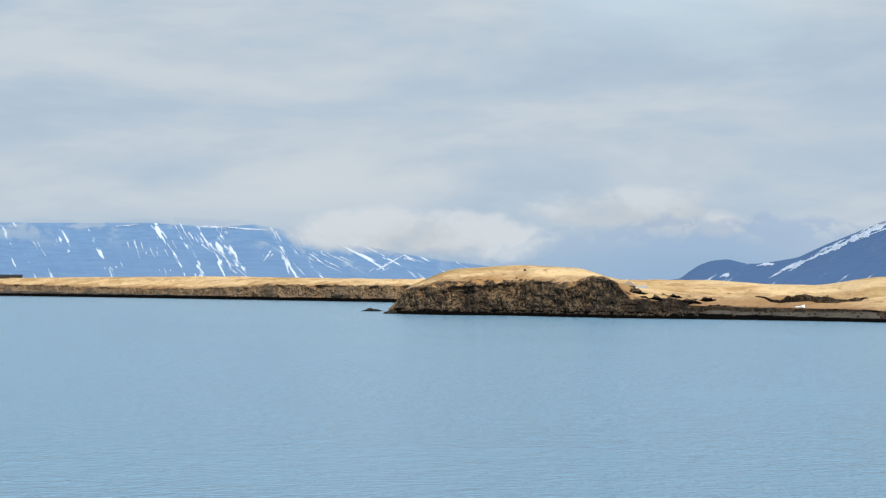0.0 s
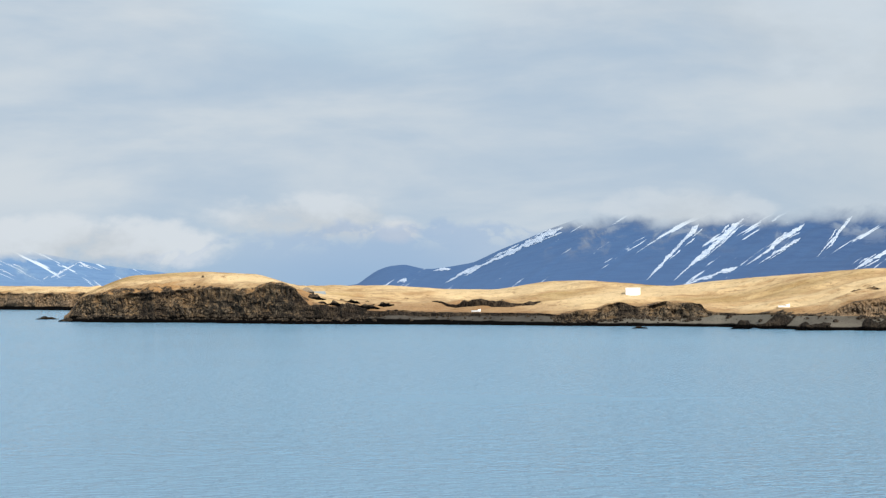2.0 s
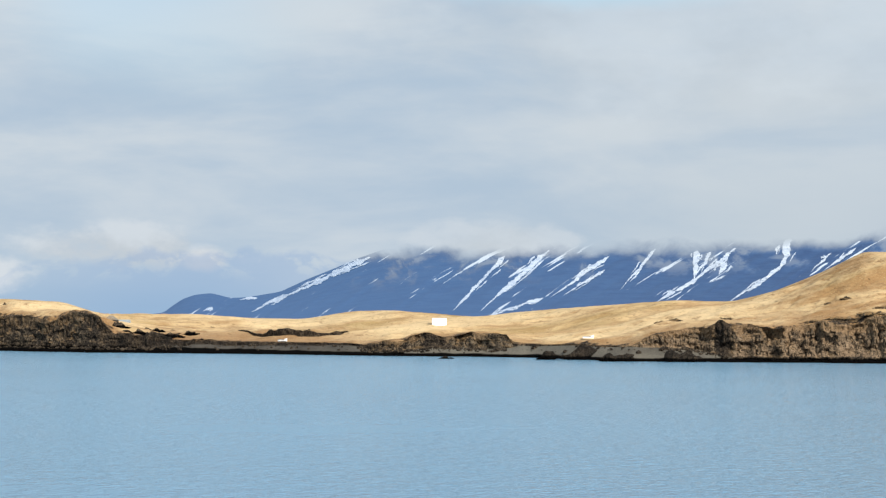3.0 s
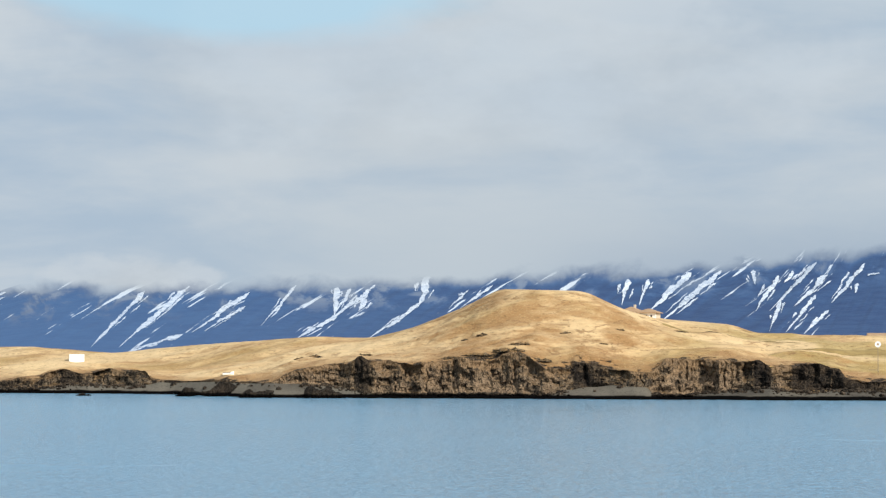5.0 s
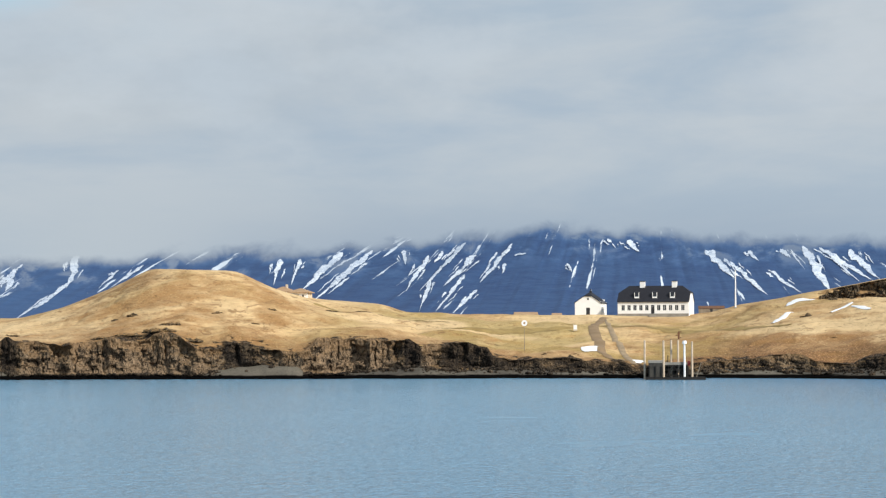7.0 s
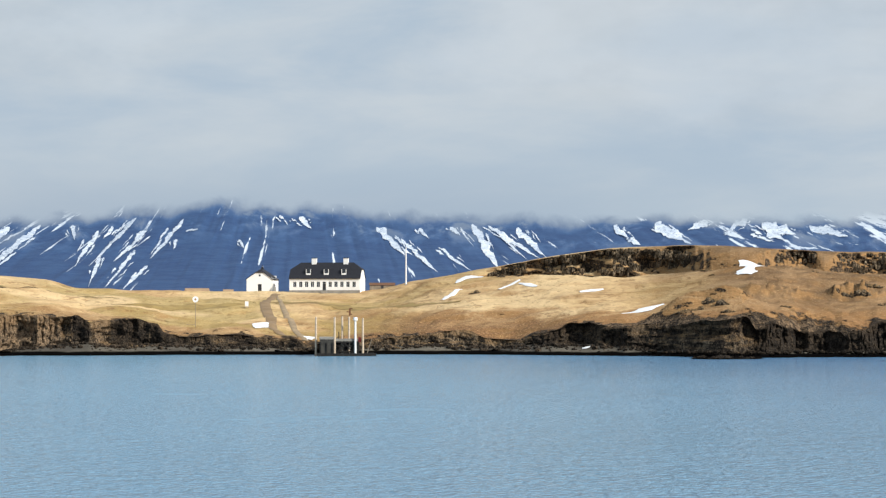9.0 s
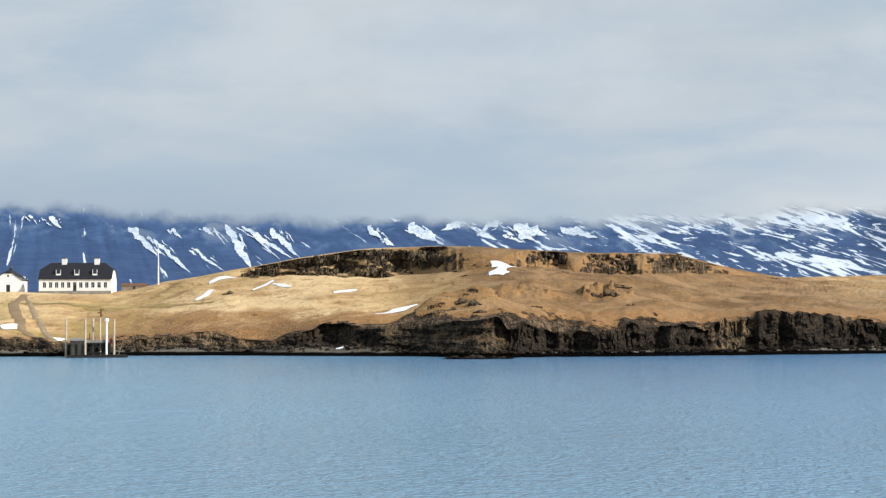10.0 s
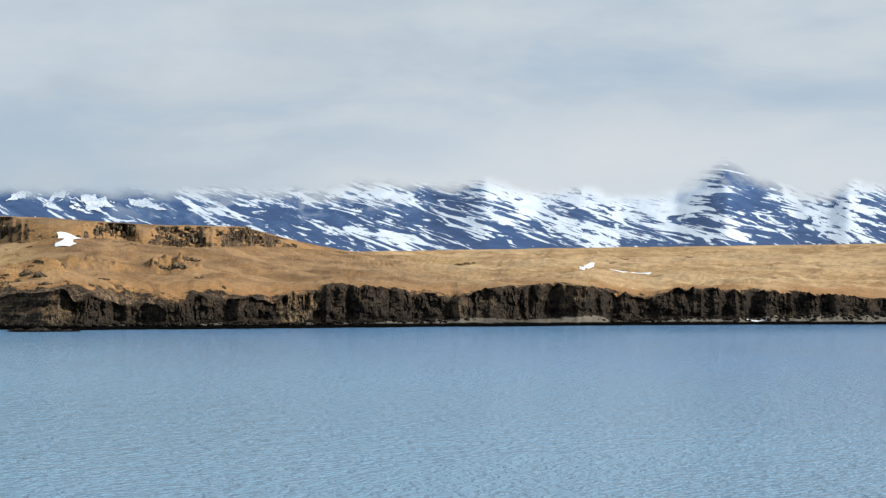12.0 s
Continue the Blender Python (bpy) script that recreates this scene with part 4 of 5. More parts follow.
FAR_SNOW = far_snow_material()
strands = random.Random(8)
for seed, (b0, h0, b1, h1, wide) in enumerate(WEST_SNOW):
    snow_streak(b0, h0, b1, h1, wide * 0.45, west_spot, west_mountain, seed + 1)
    for k in range(2):
        f0 = strands.uniform(-0.2, 0.5)
        f1 = f0 + strands.uniform(0.2, 0.5)
        off = strands.choice((-1, 1)) * strands.uniform(6, 16) / 73.3
        snow_streak(b0 + (b1 - b0) * f0 + off, h0 + (h1 - h0) * f0, b0 + (b1 - b0) * f1 + off, h0 + (h1 - h0) * f1, strands.uniform(1.2, 2.4), west_spot, west_mountain, seed * 5 + k + 601)
for seed, (b0, h0, b1, h1, wide) in enumerate(MID_SNOW + HIGH_SNOW + RIGHT_SNOW):
    snow_streak(b0, h0, b1, h1, wide * 1.05, east_spot, east_mountain, seed + 101)
    # thin side strands and last scraps beside the main tongue
    for k in range(2 + wide // 5):
        f0 = strands.uniform(0.0, 0.6)
        f1 = f0 + strands.uniform(0.12, 0.4)
        off = strands.choice((-1, 1)) * strands.uniform(0.7, 1.5) * (wide + 3) / 73.3
        snow_streak(b0 + (b1 - b0) * f0 + off, h0 + (h1 - h0) * f0, b0 + (b1 - b0) * f1 + off * 0.8, h0 + (h1 - h0) * f1, strands.uniform(1.5, 3.5), east_spot, east_mountain, seed * 7 + k + 301)

def cloud_bank_material():
    m, n = material("cloud_bank")
    uv = n.node("ShaderNodeUVMap").outputs[0]
    xyz = n.node("ShaderNodeSeparateXYZ", Vector=uv).outputs
    g = n.node("ShaderNodeGroup")
    g.node_tree = clouds
    direction = n.node("ShaderNodeVectorMath")
    direction.operation = "NORMALIZE"
    n.put(direction.inputs[0], n.node("ShaderNodeTexCoord").outputs["Object"])
    n.put(g.inputs[0], direction.outputs[0])
    g.inputs[1].default_value = (0.5, 0.6, 0.7, 1)
    wisps = n.noise(n.scaled(uv, 1.0, 1.3, 1.0), 0.012, 5.0, 0.55, 0.3)
    edge = n.math("ADD", xyz[1], n.math("MULTIPLY", n.math("SUBTRACT", wisps, 0.5), 62.0))
    alpha = n.smooth(edge, -16.0, 22.0)
    # torn shreds hanging under the bank
    shreds = n.noise(n.scaled(uv, 1.0, 1.6, 1.0, 11, 5, 0), 0.016, 5.0, 0.6, 0.4)
    hang = n.math("MULTIPLY", n.smooth(xyz[1], -75.0, -5.0), n.smooth(shreds, 0.46, 0.64))
    alpha = n.math("MAXIMUM", alpha, n.math("MULTIPLY", hang, n.smooth(xyz[0], 0.0, -250.0, 0.45, 0.6)))
    # haze added as a blue glow before the slopes, fading out eastwards
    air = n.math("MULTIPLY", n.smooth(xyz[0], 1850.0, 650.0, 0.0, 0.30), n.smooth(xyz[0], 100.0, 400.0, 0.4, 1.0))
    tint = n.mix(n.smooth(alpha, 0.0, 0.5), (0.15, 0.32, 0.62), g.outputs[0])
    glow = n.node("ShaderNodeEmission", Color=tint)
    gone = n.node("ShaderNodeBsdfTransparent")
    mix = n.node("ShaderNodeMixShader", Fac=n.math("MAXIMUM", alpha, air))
    n.put(mix.inputs[1], gone.outputs[0])
    n.put(mix.inputs[2], glow.outputs[0])
    finish(n, mix.outputs[0])
    return m


a = np.linspace(-16, 80, 700)
line = along(CLOUD_LINE, a, 0.2)[:, None]
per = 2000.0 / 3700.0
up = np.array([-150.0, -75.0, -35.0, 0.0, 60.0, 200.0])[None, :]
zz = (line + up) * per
ar = np.radians(a)[:, None]
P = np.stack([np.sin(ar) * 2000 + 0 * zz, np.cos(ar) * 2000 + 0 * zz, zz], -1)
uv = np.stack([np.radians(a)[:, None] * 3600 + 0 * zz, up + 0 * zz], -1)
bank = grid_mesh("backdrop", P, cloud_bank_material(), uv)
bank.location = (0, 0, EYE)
tagged(bank, "glowing sheet of low grey cloud over the mountain tops, blue haze below", "cloud", kind="structure")

# ------------------------------------------------ building helpers


def part(name, bm, mat, parent=None, label=""):
    me = bpy.data.meshes.new(name)
    bmesh.ops.recalc_face_normals(bm, faces=bm.faces)
    bm.to_mesh(me)
    bm.free()
    me.materials.append(mat)
    ob = new(name, me)
    if parent is not None:
        ob.parent = parent
    if label:
        ob["label"] = label
    return ob


def box(x0, x1, y0, y1, z0, z1, bm=None, bevel=0.0):
    own = bm is None
    bm = bm or bmesh.new()
    made = bmesh.ops.create_cube(bm, size=1.0, matrix=Matrix.Translation(((x0 + x1) / 2, (y0 + y1) / 2, (z0 + z1) / 2)) @ Matrix.Diagonal((x1 - x0, y1 - y0, z1 - z0, 1)))
    if bevel and own:
        bmesh.ops.bevel(bm, geom=bm.edges[:], offset=bevel, segments=2, affect="EDGES")
    return bm


def solid(points, faces):
    bm = bmesh.new()
    vs = [bm.verts.new(p) for p in points]
    for f in faces:
        bm.faces.new([vs[i] for i in f])
    return bm


def rod(x, y, z0, z1, r, r1=None, sides=10, bm=None):
    bm = bm or bmesh.new()
    bmesh.ops.create_cone(bm, cap_ends=True, segments=sides, radius1=r, radius2=r if r1 is None else r1, depth=z1 - z0, matrix=Matrix.Translation((x, y, (z0 + z1) / 2)))
    return bm


def thing(name, bearing, distance, z, turn, label, category, group=""):
    """An empty at the thing's base, its front turned to the camera, then by turn degrees."""
    ob = new(name)
    b = radians(bearing)
    ob.matrix_basis = pose(math.sin(b) * distance, math.cos(b) * distance, z, 0, 0, -bearing + turn)
    return tagged(ob, label, category, group)


def wall_with_openings(x0, x1, z0, z1, y0, y1, openings):
    """A wall with real holes: (left, right, sill, head) each, left to right."""
    bm = bmesh.new()
    at = x0
    for l, r, sill, head in openings:
        box(at, l, y0, y1, z0, z1, bm)
        if sill > z0 + 0.01:
            box(l, r, y0, y1, z0, sill, bm)
        box(l, r, y0, y1, head, z1, bm)
        at = r
    box(at, x1, y0, y1, z0, z1, bm)
    return bm


def window(parent, x, y, z0, z1, wide, bars=True):
    """A sash window set back in its opening."""
    w = new("window")
    w.parent = parent
    part("pane", box(x - wide / 2 + 0.05, x + wide / 2 - 0.05, y + 0.16, y + 0.18, z0 + 0.05, z1 - 0.05), GLASS_DARK, w)
    bm = box(x - wide / 2, x - wide / 2 + 0.07, y + 0.10, y + 0.2, z0, z1)
    box(x + wide / 2 - 0.07, x + wide / 2, y + 0.10, y + 0.2, z0, z1, bm)
    box(x - wide / 2 + 0.07, x + wide / 2 - 0.07, y + 0.10, y + 0.2, z1 - 0.07, z1, bm)
    box(x - wide / 2 + 0.07, x + wide / 2 - 0.07, y + 0.10, y + 0.2, z0, z0 + 0.07, bm)
    if bars:
        box(x - 0.03, x + 0.03, y + 0.12, y + 0.158, z0 + 0.07, z1 - 0.07, bm)
    part("frame", bm, WHITE, w)
    part("sill", box(x - wide / 2 - 0.08, x + wide / 2 + 0.08, y - 0.08, y + 0.1, z0 - 0.1, z0 - 0.002), WHITE, w)
    return w


# ------------------------------------------------ the manor house


def manor():
    h = thing("manor_house", 39.17, 691.0, 18.05, -10.0, "long white stone house with a black half-hipped roof", "house")
    L, D, E, K, T = 11.8, 11.0, 4.3, 7.3, 9.6
    xs = [-10.0, -8.02, -6.05, -4.08, -2.1, 1.85, 3.8, 5.78, 7.8, 9.85]
    holes = sorted([(x - 0.58, x + 0.58, 1.35, 3.2) for x in xs] + [(-0.7, 0.45, 0.05, 3.15)])
    part("front_wall", wall_with_openings(-L, L, -1.2, E, 0, 0.6, holes), WHITE, h)
    part("back_wall", box(-L, L, D - 0.6, D, -1.2, E), WHITE, h)
    for sx in (-1, 1):
        x = sx * L
        y1, y2 = D / 2 * (K - E) / (T - E), D - D / 2 * (K - E) / (T - E)
        prof = [(0.6, -1.2), (D - 0.6, -1.2), (D - 0.6, E), (D - 0.05, E), (y2, K), (y1, K), (0.05, E), (0.6, E)]
        pts = [(x, y, z) for y, z in prof] + [(x - sx * 0.6, y, z) for y, z in prof]
        n = len(prof)
        part("gable_wall", solid(pts, [tuple(range(n)), tuple(range(2 * n - 1, n - 1, -1))] + [(i, (i + 1) % n, n + (i + 1) % n, n + i) for i in range(n)]), WHITE, h)
    for x in xs:
        window(h, x, 0.0, 1.35, 3.2, 1.16)
    door = part("door", box(-0.68, 0.43, 0.18, 0.26, 0.06, 2.6), DARK, h, "dark panelled front door")
    part("fanlight", box(-0.68, 0.43, 0.18, 0.24, 2.65, 3.13), GLASS_DARK, door)
    part("door_frame", box(-0.68, 0.43, 0.15, 0.28, 2.6, 2.65), WHITE, door)
    part("doorstep", box(-1.1, 0.85, -0.9, -0.01, -0.9, 0.04), CONCRETE, h)
    part("plinth", box(-L - 0.03, L + 0.03, -0.06, -0.005, -1.2, 0.35), CONCRETE, h)
    # roof with clipped gable ends
    o, c = 0.35, 2.9
    yk = (D / 2 + o) * (K - E) / (T - E) - o
    pts = [(-L - 0.2, -o, E), (L + 0.2, -o, E), (L + 0.2, yk, K), (L - c, D / 2, T), (-L + c, D / 2, T), (-L - 0.2, yk, K),
           (-L - 0.2, D + o, E), (L + 0.2, D + o, E), (L + 0.2, D - yk, K), (-L - 0.2, D - yk, K)]
    low = [(x, y, z - 0.22) for x, y, z in pts]
    top = [(0, 1, 2, 3, 4, 5), (7, 6, 9, 4, 3, 8), (2, 8, 3), (9, 5, 4)]
    rim = [0, 1, 2, 8, 7, 6, 9, 5]
    faces = top + [tuple(10 + i for i in reversed(f)) for f in top] + [(rim[i], rim[(i + 1) % 8], 10 + rim[(i + 1) % 8], 10 + rim[i]) for i in range(8)]
    part("roof", solid(pts + low, faces), BLACK_ROOF, h, "black tarred plank roof")
    for x in (-4.4, 6.3):
        ch = part("chimney", box(x - 0.8, x + 0.8, D / 2 - 0.7, D / 2 + 0.7, 8.2, 11.0), WHITE, h, "square white chimney")
        part("cap", box(x - 0.9, x + 0.9, D / 2 - 0.8, D / 2 + 0.8, 11.0, 11.2), DARK, ch)
    for x in (-5.6, 0.4, 6.3):
        dm = part("dormer", solid([(x - 0.85, 1.0, 5.0), (x + 0.85, 1.0, 5.0), (x + 0.85, 1.0, 7.4), (x - 0.85, 1.0, 7.4), (x - 0.85, 3.6, 7.75), (x + 0.85, 3.6, 7.75), (x - 0.85, 3.6, 6.6), (x + 0.85, 3.6, 6.6)],
                                  [(0, 1, 2, 3), (3, 2, 5, 4), (0, 3, 4, 6), (1, 7, 5, 2), (4, 5, 7, 6), (0, 6, 7, 1)]), BLACK_ROOF, h, "small tarred dormer")
        part("dormer_front", box(x - 0.8, x + 0.8, 0.9, 0.99, 5.05, 5.95), WHITE, dm, "white boarded dormer front")
        part("pane", box(x - 0.62, x + 0.62, 0.93, 0.99, 5.96, 7.2), GLASS_DARK, dm)
        for e in (-0.72, 0.72):
            part("frame", box(x + e - 0.09, x + e + 0.09, 0.89, 0.99, 5.96, 7.3), WHITE, dm)
    return h


manor()


def church():
    c = thing("church", 37.40, 700.0, 18.1, -8.0, "small white stone church with a dark clipped roof", "church")
    W, D, E, K, T = 4.4, 14.0, 4.3, 6.3, 7.2
    xk = W * (T - K) / (T - E)
    prof = [(-W, -1.2), (W, -1.2), (W, E), (xk, K), (-xk, K), (-W, E)]
    # front gable with a door opening
    bm = wall_with_openings(-W, W, -1.2, E, 0, 0.6, [(-0.65, 0.65, 0.05, 2.4)])
    pts = [(x, 0, z) for x, z in ((-W, E), (W, E), (xk, K), (-xk, K))]
    pts += [(x, 0.6, z) for x, _, z in pts]
    vs = [bm.verts.new(p) for p in pts]
    for f in ((0, 1, 2, 3), (7, 6, 5, 4), (1, 5, 6, 2), (0, 3, 7, 4), (3, 2, 6, 7)):
        bm.faces.new([vs[i] for i in f])
    part("front_gable", bm, WHITE, c)
    for sx in (-1, 1):
        part("side_wall", box(min(sx * W, sx * (W - 0.6)), max(sx * W, sx * (W - 0.6)), 0.6, D, -1.2, E), WHITE, c)
    part("back_wall", box(-W + 0.6, W - 0.6, D - 0.6, D, -1.2, E + 1.0), WHITE, c)
    for y in (4.0, 8.0, 11.5):
        w = new("window")
        w.parent = c
        part("pane", box(W + 0.005, W + 0.03, y - 0.4, y + 0.4, 1.4, 3.0), GLASS_DARK, w)
        part("frame", box(W + 0.005, W + 0.05, y - 0.5, y - 0.4, 1.3, 3.1), WHITE, w)
    door = part("door", box(-0.63, 0.63, 0.25, 0.33, 0.06, 2.38), DARK, c, "dark wooden church door")
    part("handle", box(0.4, 0.48, 0.2, 0.25, 1.1, 1.25), TIN, door)
    part("gable_window", box(-0.3, 0.3, -0.04, -0.005, 5.0, 5.6), GLASS_DARK, c)
    o = 0.3
    P = [(-W - o, -0.25, E - 0.25), (-xk, -0.25, K + 0.1), (0, 2.2, T + 0.3), (xk, -0.25, K + 0.1), (W + o, -0.25, E - 0.25),
         (-W - o, D + 0.25, E - 0.25), (-xk, D + 0.25, K + 0.1), (0, D - 2.0, T + 0.3), (xk, D + 0.25, K + 0.1), (W + o, D + 0.25, E - 0.25)]
    low = [(x, y, z - 0.25) for x, y, z in P]
    top = [(0, 1, 6, 5), (1, 2, 7, 6), (2, 3, 8, 7), (3, 4, 9, 8), (1, 3, 2), (6, 7, 8)]
    rim = [0, 1, 3, 4, 9, 8, 6, 5]
    faces = top + [tuple(10 + i for i in reversed(f)) for f in top] + [(rim[i], rim[(i + 1) % 8], 10 + rim[(i + 1) % 8], 10 + rim[i]) for i in range(8)]
    part("roof", solid(P + low, faces), BLACK_ROOF, c, "dark clipped roof")
    turret = part("turret", box(0.15, 0.95, 2.4, 3.2, T + 0.1, T + 0.9), DARK, c, "small dark ridge turret")
    part("finial", rod(0.55, 2.8, T + 0.9, T + 1.7, 0.09, 0.04), DARK, turret)
    part("vane", box(0.2, 0.9, 2.77, 2.83, T + 1.25, T + 1.4), DARK, turret)
    return c


church()


def hip_roof(x0, x1, y0, y1, z, rise, over):
    x0, x1, y0, y1 = x0 - over, x1 + over, y0 - over, y1 + over
    r = (y1 - y0) / 2 * 0.8
    ym = (y0 + y1) / 2
    pts = [(x0, y0, z), (x1, y0, z), (x1, y1, z), (x0, y1, z), (x0 + r, ym, z + rise), (x1 - r, ym, z + rise)]
    pts += [(x, y, z - 0.2) for x, y, _ in pts[:4]]
    return solid(pts, [(0, 1, 5, 4), (1, 2, 5), (2, 3, 4, 5), (3, 0, 4), (6, 9, 8, 7), (0, 6, 7, 1), (1, 7, 8, 2), (2, 8, 9, 3), (3, 9, 6, 0)])


def bungalow():
    b = thing("bungalow", 29.22, 668.0, 21.2, -14.0, "low cream house with tan hipped roofs behind the hill", "house")
    low = [(2.6, 3.3, 2.0, 3.4), (4.2, 4.9, 2.0, 3.4)]
    part("wing_wall", wall_with_openings(0.2, 6.0, -1.0, 4.1, 0, 0.3, low), WHITE, b)
    part("wing_body", box(0.2, 6.0, 0.31, 6.5, -1.0, 4.1), CREAM, b)
    for x in (2.95, 4.55):
        window(b, x, 0.0, 2.0, 3.4, 0.7, False)
    part("main_wall", box(-6.0, 0.19, 1.0, 8.0, -1.0, 4.3), WHITE, b)
    part("wing_roof", hip_roof(0.2, 6.0, 0, 6.5, 4.1, 1.3, 0.7), TAN_ROOF, b, "tan sheet roof")
    part("main_roof", hip_roof(-6.0, 0.1, 1.0, 8.0, 4.4, 1.6, 0.6), TAN_ROOF, b, "tan sheet roof")
    part("chimney", box(-2.2, -1.5, 4.2, 4.9, 5.2, 6.7), CREAM, b)


bungalow()


def shed(bearing, distance, z, wide, deep, wall, rise, wall_mat, roof_mat, turn, label, gable=True):
    s = thing("shed", bearing, distance, z, turn, label, "shed")
    part("wall", box(-wide / 2, wide / 2, 0, deep, -0.6, wall), wall_mat, s)
    if gable:
        pts = [(-wide / 2 - 0.15, -0.15, wall - 0.1), (wide / 2 + 0.15, -0.15, wall - 0.1), (0, -0.15, wall + rise), (-wide / 2 - 0.15, deep + 0.15, wall - 0.1), (wide / 2 + 0.15, deep + 0.15, wall - 0.1), (0, deep + 0.15, wall + rise)]
        part("roof", solid(pts, [(0, 1, 2), (3, 5, 4), (0, 2, 5, 3), (1, 4, 5, 2), (0, 3, 4, 1)]), roof_mat, s)
    else:
        ym = deep / 2
        pts = [(-wide / 2 - 0.15, -0.2, wall - 0.05), (wide / 2 + 0.15, -0.2, wall - 0.05), (wide / 2 + 0.15, ym, wall + rise), (-wide / 2 - 0.15, ym, wall + rise), (wide / 2 + 0.15, deep + 0.2, wall - 0.05), (-wide / 2 - 0.15, deep + 0.2, wall - 0.05)]
        part("roof", solid(pts, [(0, 1, 2, 3), (3, 2, 4, 5), (1, 4, 2), (0, 3, 5), (0, 5, 4, 1)]), roof_mat, s)
    part("door", box(-0.45, 0.45, -0.06, -0.005, 0.0, min(wall - 0.15, 2.0)), DARK, s)
    return s


g = ground_at(5.02, 752)
shed(5.02, 752, g.z - 1.6, 4.2, 5.0, 1.9, 1.5, TARRED, WOOD, -14, "grey weathered wooden shed by the headland")
g = ground_at(5.42, 757)
shed(5.44, 757, g.z - 1.2, 3.8, 4.0, 1.0, 1.0, TARRED, TIN, 8, "low dark shed with a pale metal roof", False)
shed(35.72, 770, 16.5, 8.5, 6.0, 2.2, 1.0, CREAM, TAN_ROOF, 5, "low tan-roofed outbuilding beyond the field", False)
shed(36.55, 775, 16.2, 3.6, 4.0, 2.2, 0.9, CREAM, TAN_ROOF, 0, "small tan-roofed hut beyond the field", False)
shed(40.75, 745, 18.6, 9.0, 5.0, 2.0, 0.9, WOOD, RUST, 0, "low brown shed beside the manor house", False)
shed(-11.7, 1600, 11.5, 18.0, 8.0, 2.4, 1.2, TARRED, BLACK_ROOF, 0, "long low dark shed on the far shore", False)


def cabin():
    g = ground_at(13.99, 724)
    c = thing("site_cabin", 13.99, 724, g.z - 0.1, 4, "white boxy cabin standing in dry grass", "cabin")
    part("body", box(-2.5, 2.5, 0, 2.4, 0.15, 2.75, bevel=0.05), WHITE, c)
    part("roof_lip", box(-2.56, 2.56, -0.06, 2.46, 2.76, 2.86), WHITE, c)
    for x in (-2.0, 2.0):
        part("skid", box(x - 0.12, x + 0.12, 0.05, 2.35, -0.25, 0.14), DARK, c)


cabin()


def dinghy(bearing, distance, length, turn, label):
    g = ground_at(bearing, distance)
    d = thing("dinghy", bearing, distance, g.z, turn, label, "boat", "boats on the beach")
    bm = bmesh.new()
    rings = []
    for i in range(9):
        f = i / 8
        x = (f - 0.5) * length
        w = length * 0.2 * (1 - (2 * max(f - 0.35, 0) / 1.3) ** 2) if f > 0.35 else length * 0.2 * (0.8 + f * 0.57)
        w = max(w, 0.03)
        hgt = length * (0.22 + 0.16 * f ** 2)
        rings.append([bm.verts.new((x, -w, hgt)), bm.verts.new((x, -w * 0.85, hgt * 0.35)), bm.verts.new((x, 0, 0.02 + 0.1 * f)), bm.verts.new((x, w * 0.85, hgt * 0.35)), bm.verts.new((x, w, hgt))])
    for a, b in zip(rings[:-1], rings[1:]):
        for j in range(4):
            bm.faces.new((a[j], b[j], b[j + 1], a[j + 1]))
    bm.faces.new(rings[0])
    hull = part("hull", bm, WHITE, d)
    hull.modifiers.new("thick", "SOLIDIFY").thickness = 0.06
    for f in (-0.22, 0.12):
        part("thwart", box(f * length - 0.12, f * length + 0.12, -length * 0.17, length * 0.17, length * 0.17, length * 0.17 + 0.05), WOOD, d)
    part("gunwale", box(-length * 0.5, length * 0.25, -length * 0.215, -length * 0.195, length * 0.24, length * 0.27), DARK, d)


dinghy(18.06, 632, 3.4, 6, "small white dinghy drawn up on the shingle")
dinghy(9.70, 682, 3.0, -10, "white dinghy lying at the top of the beach")


def flagpole():
    g = ground_at(41.40, 684)
    f = thing("flagpole", 41.40, 684, g.z - 0.3, 0, "tall slim white flagpole on the grass", "flagpole")
    part("pole", rod(0, 0, 0, 12.4, 0.27, 0.15, 12), WHITE, f)
    part("truck", rod(0, 0, 12.4, 12.6, 0.2, 0.1, 12), TIN, f)
    part("foot", box(-0.5, 0.5, -0.5, 0.5, -0.3, 0.45, bevel=0.05), CONCRETE, f)


flagpole()


def round_sign():
    g = ground_at(35.66, 598)
    s = thing("round_sign", 35.66, 598, g.z - 0.2, 0, "white round marker board on a tall thin post", "sign")
    top = 15.3 - g.z
    part("post", rod(0, 0.1, 0, top + 0.2, 0.09, 0.07), WOOD, s)
    bm = bmesh.new()
    bmesh.ops.create_cone(bm, cap_ends=True, segments=28, radius1=0.85, radius2=0.85, depth=0.08, matrix=Matrix.Translation((0, -0.02, top)) @ Matrix.Rotation(math.pi / 2, 4, "X"))
    disc = part("board", bm, WHITE, s)
    bm = bmesh.new()
    bmesh.ops.create_cone(bm, cap_ends=True, segments=24, radius1=0.3, radius2=0.3, depth=0.02, matrix=Matrix.Translation((0, -0.075, top)) @ Matrix.Rotation(math.pi / 2, 4, "X"))
    part("spot", bm, TAN_ROOF, disc)
    part("stay", box(-2.6, 0, 0.05, 0.12, 0.9, 1.0), WOOD, s)


round_sign()


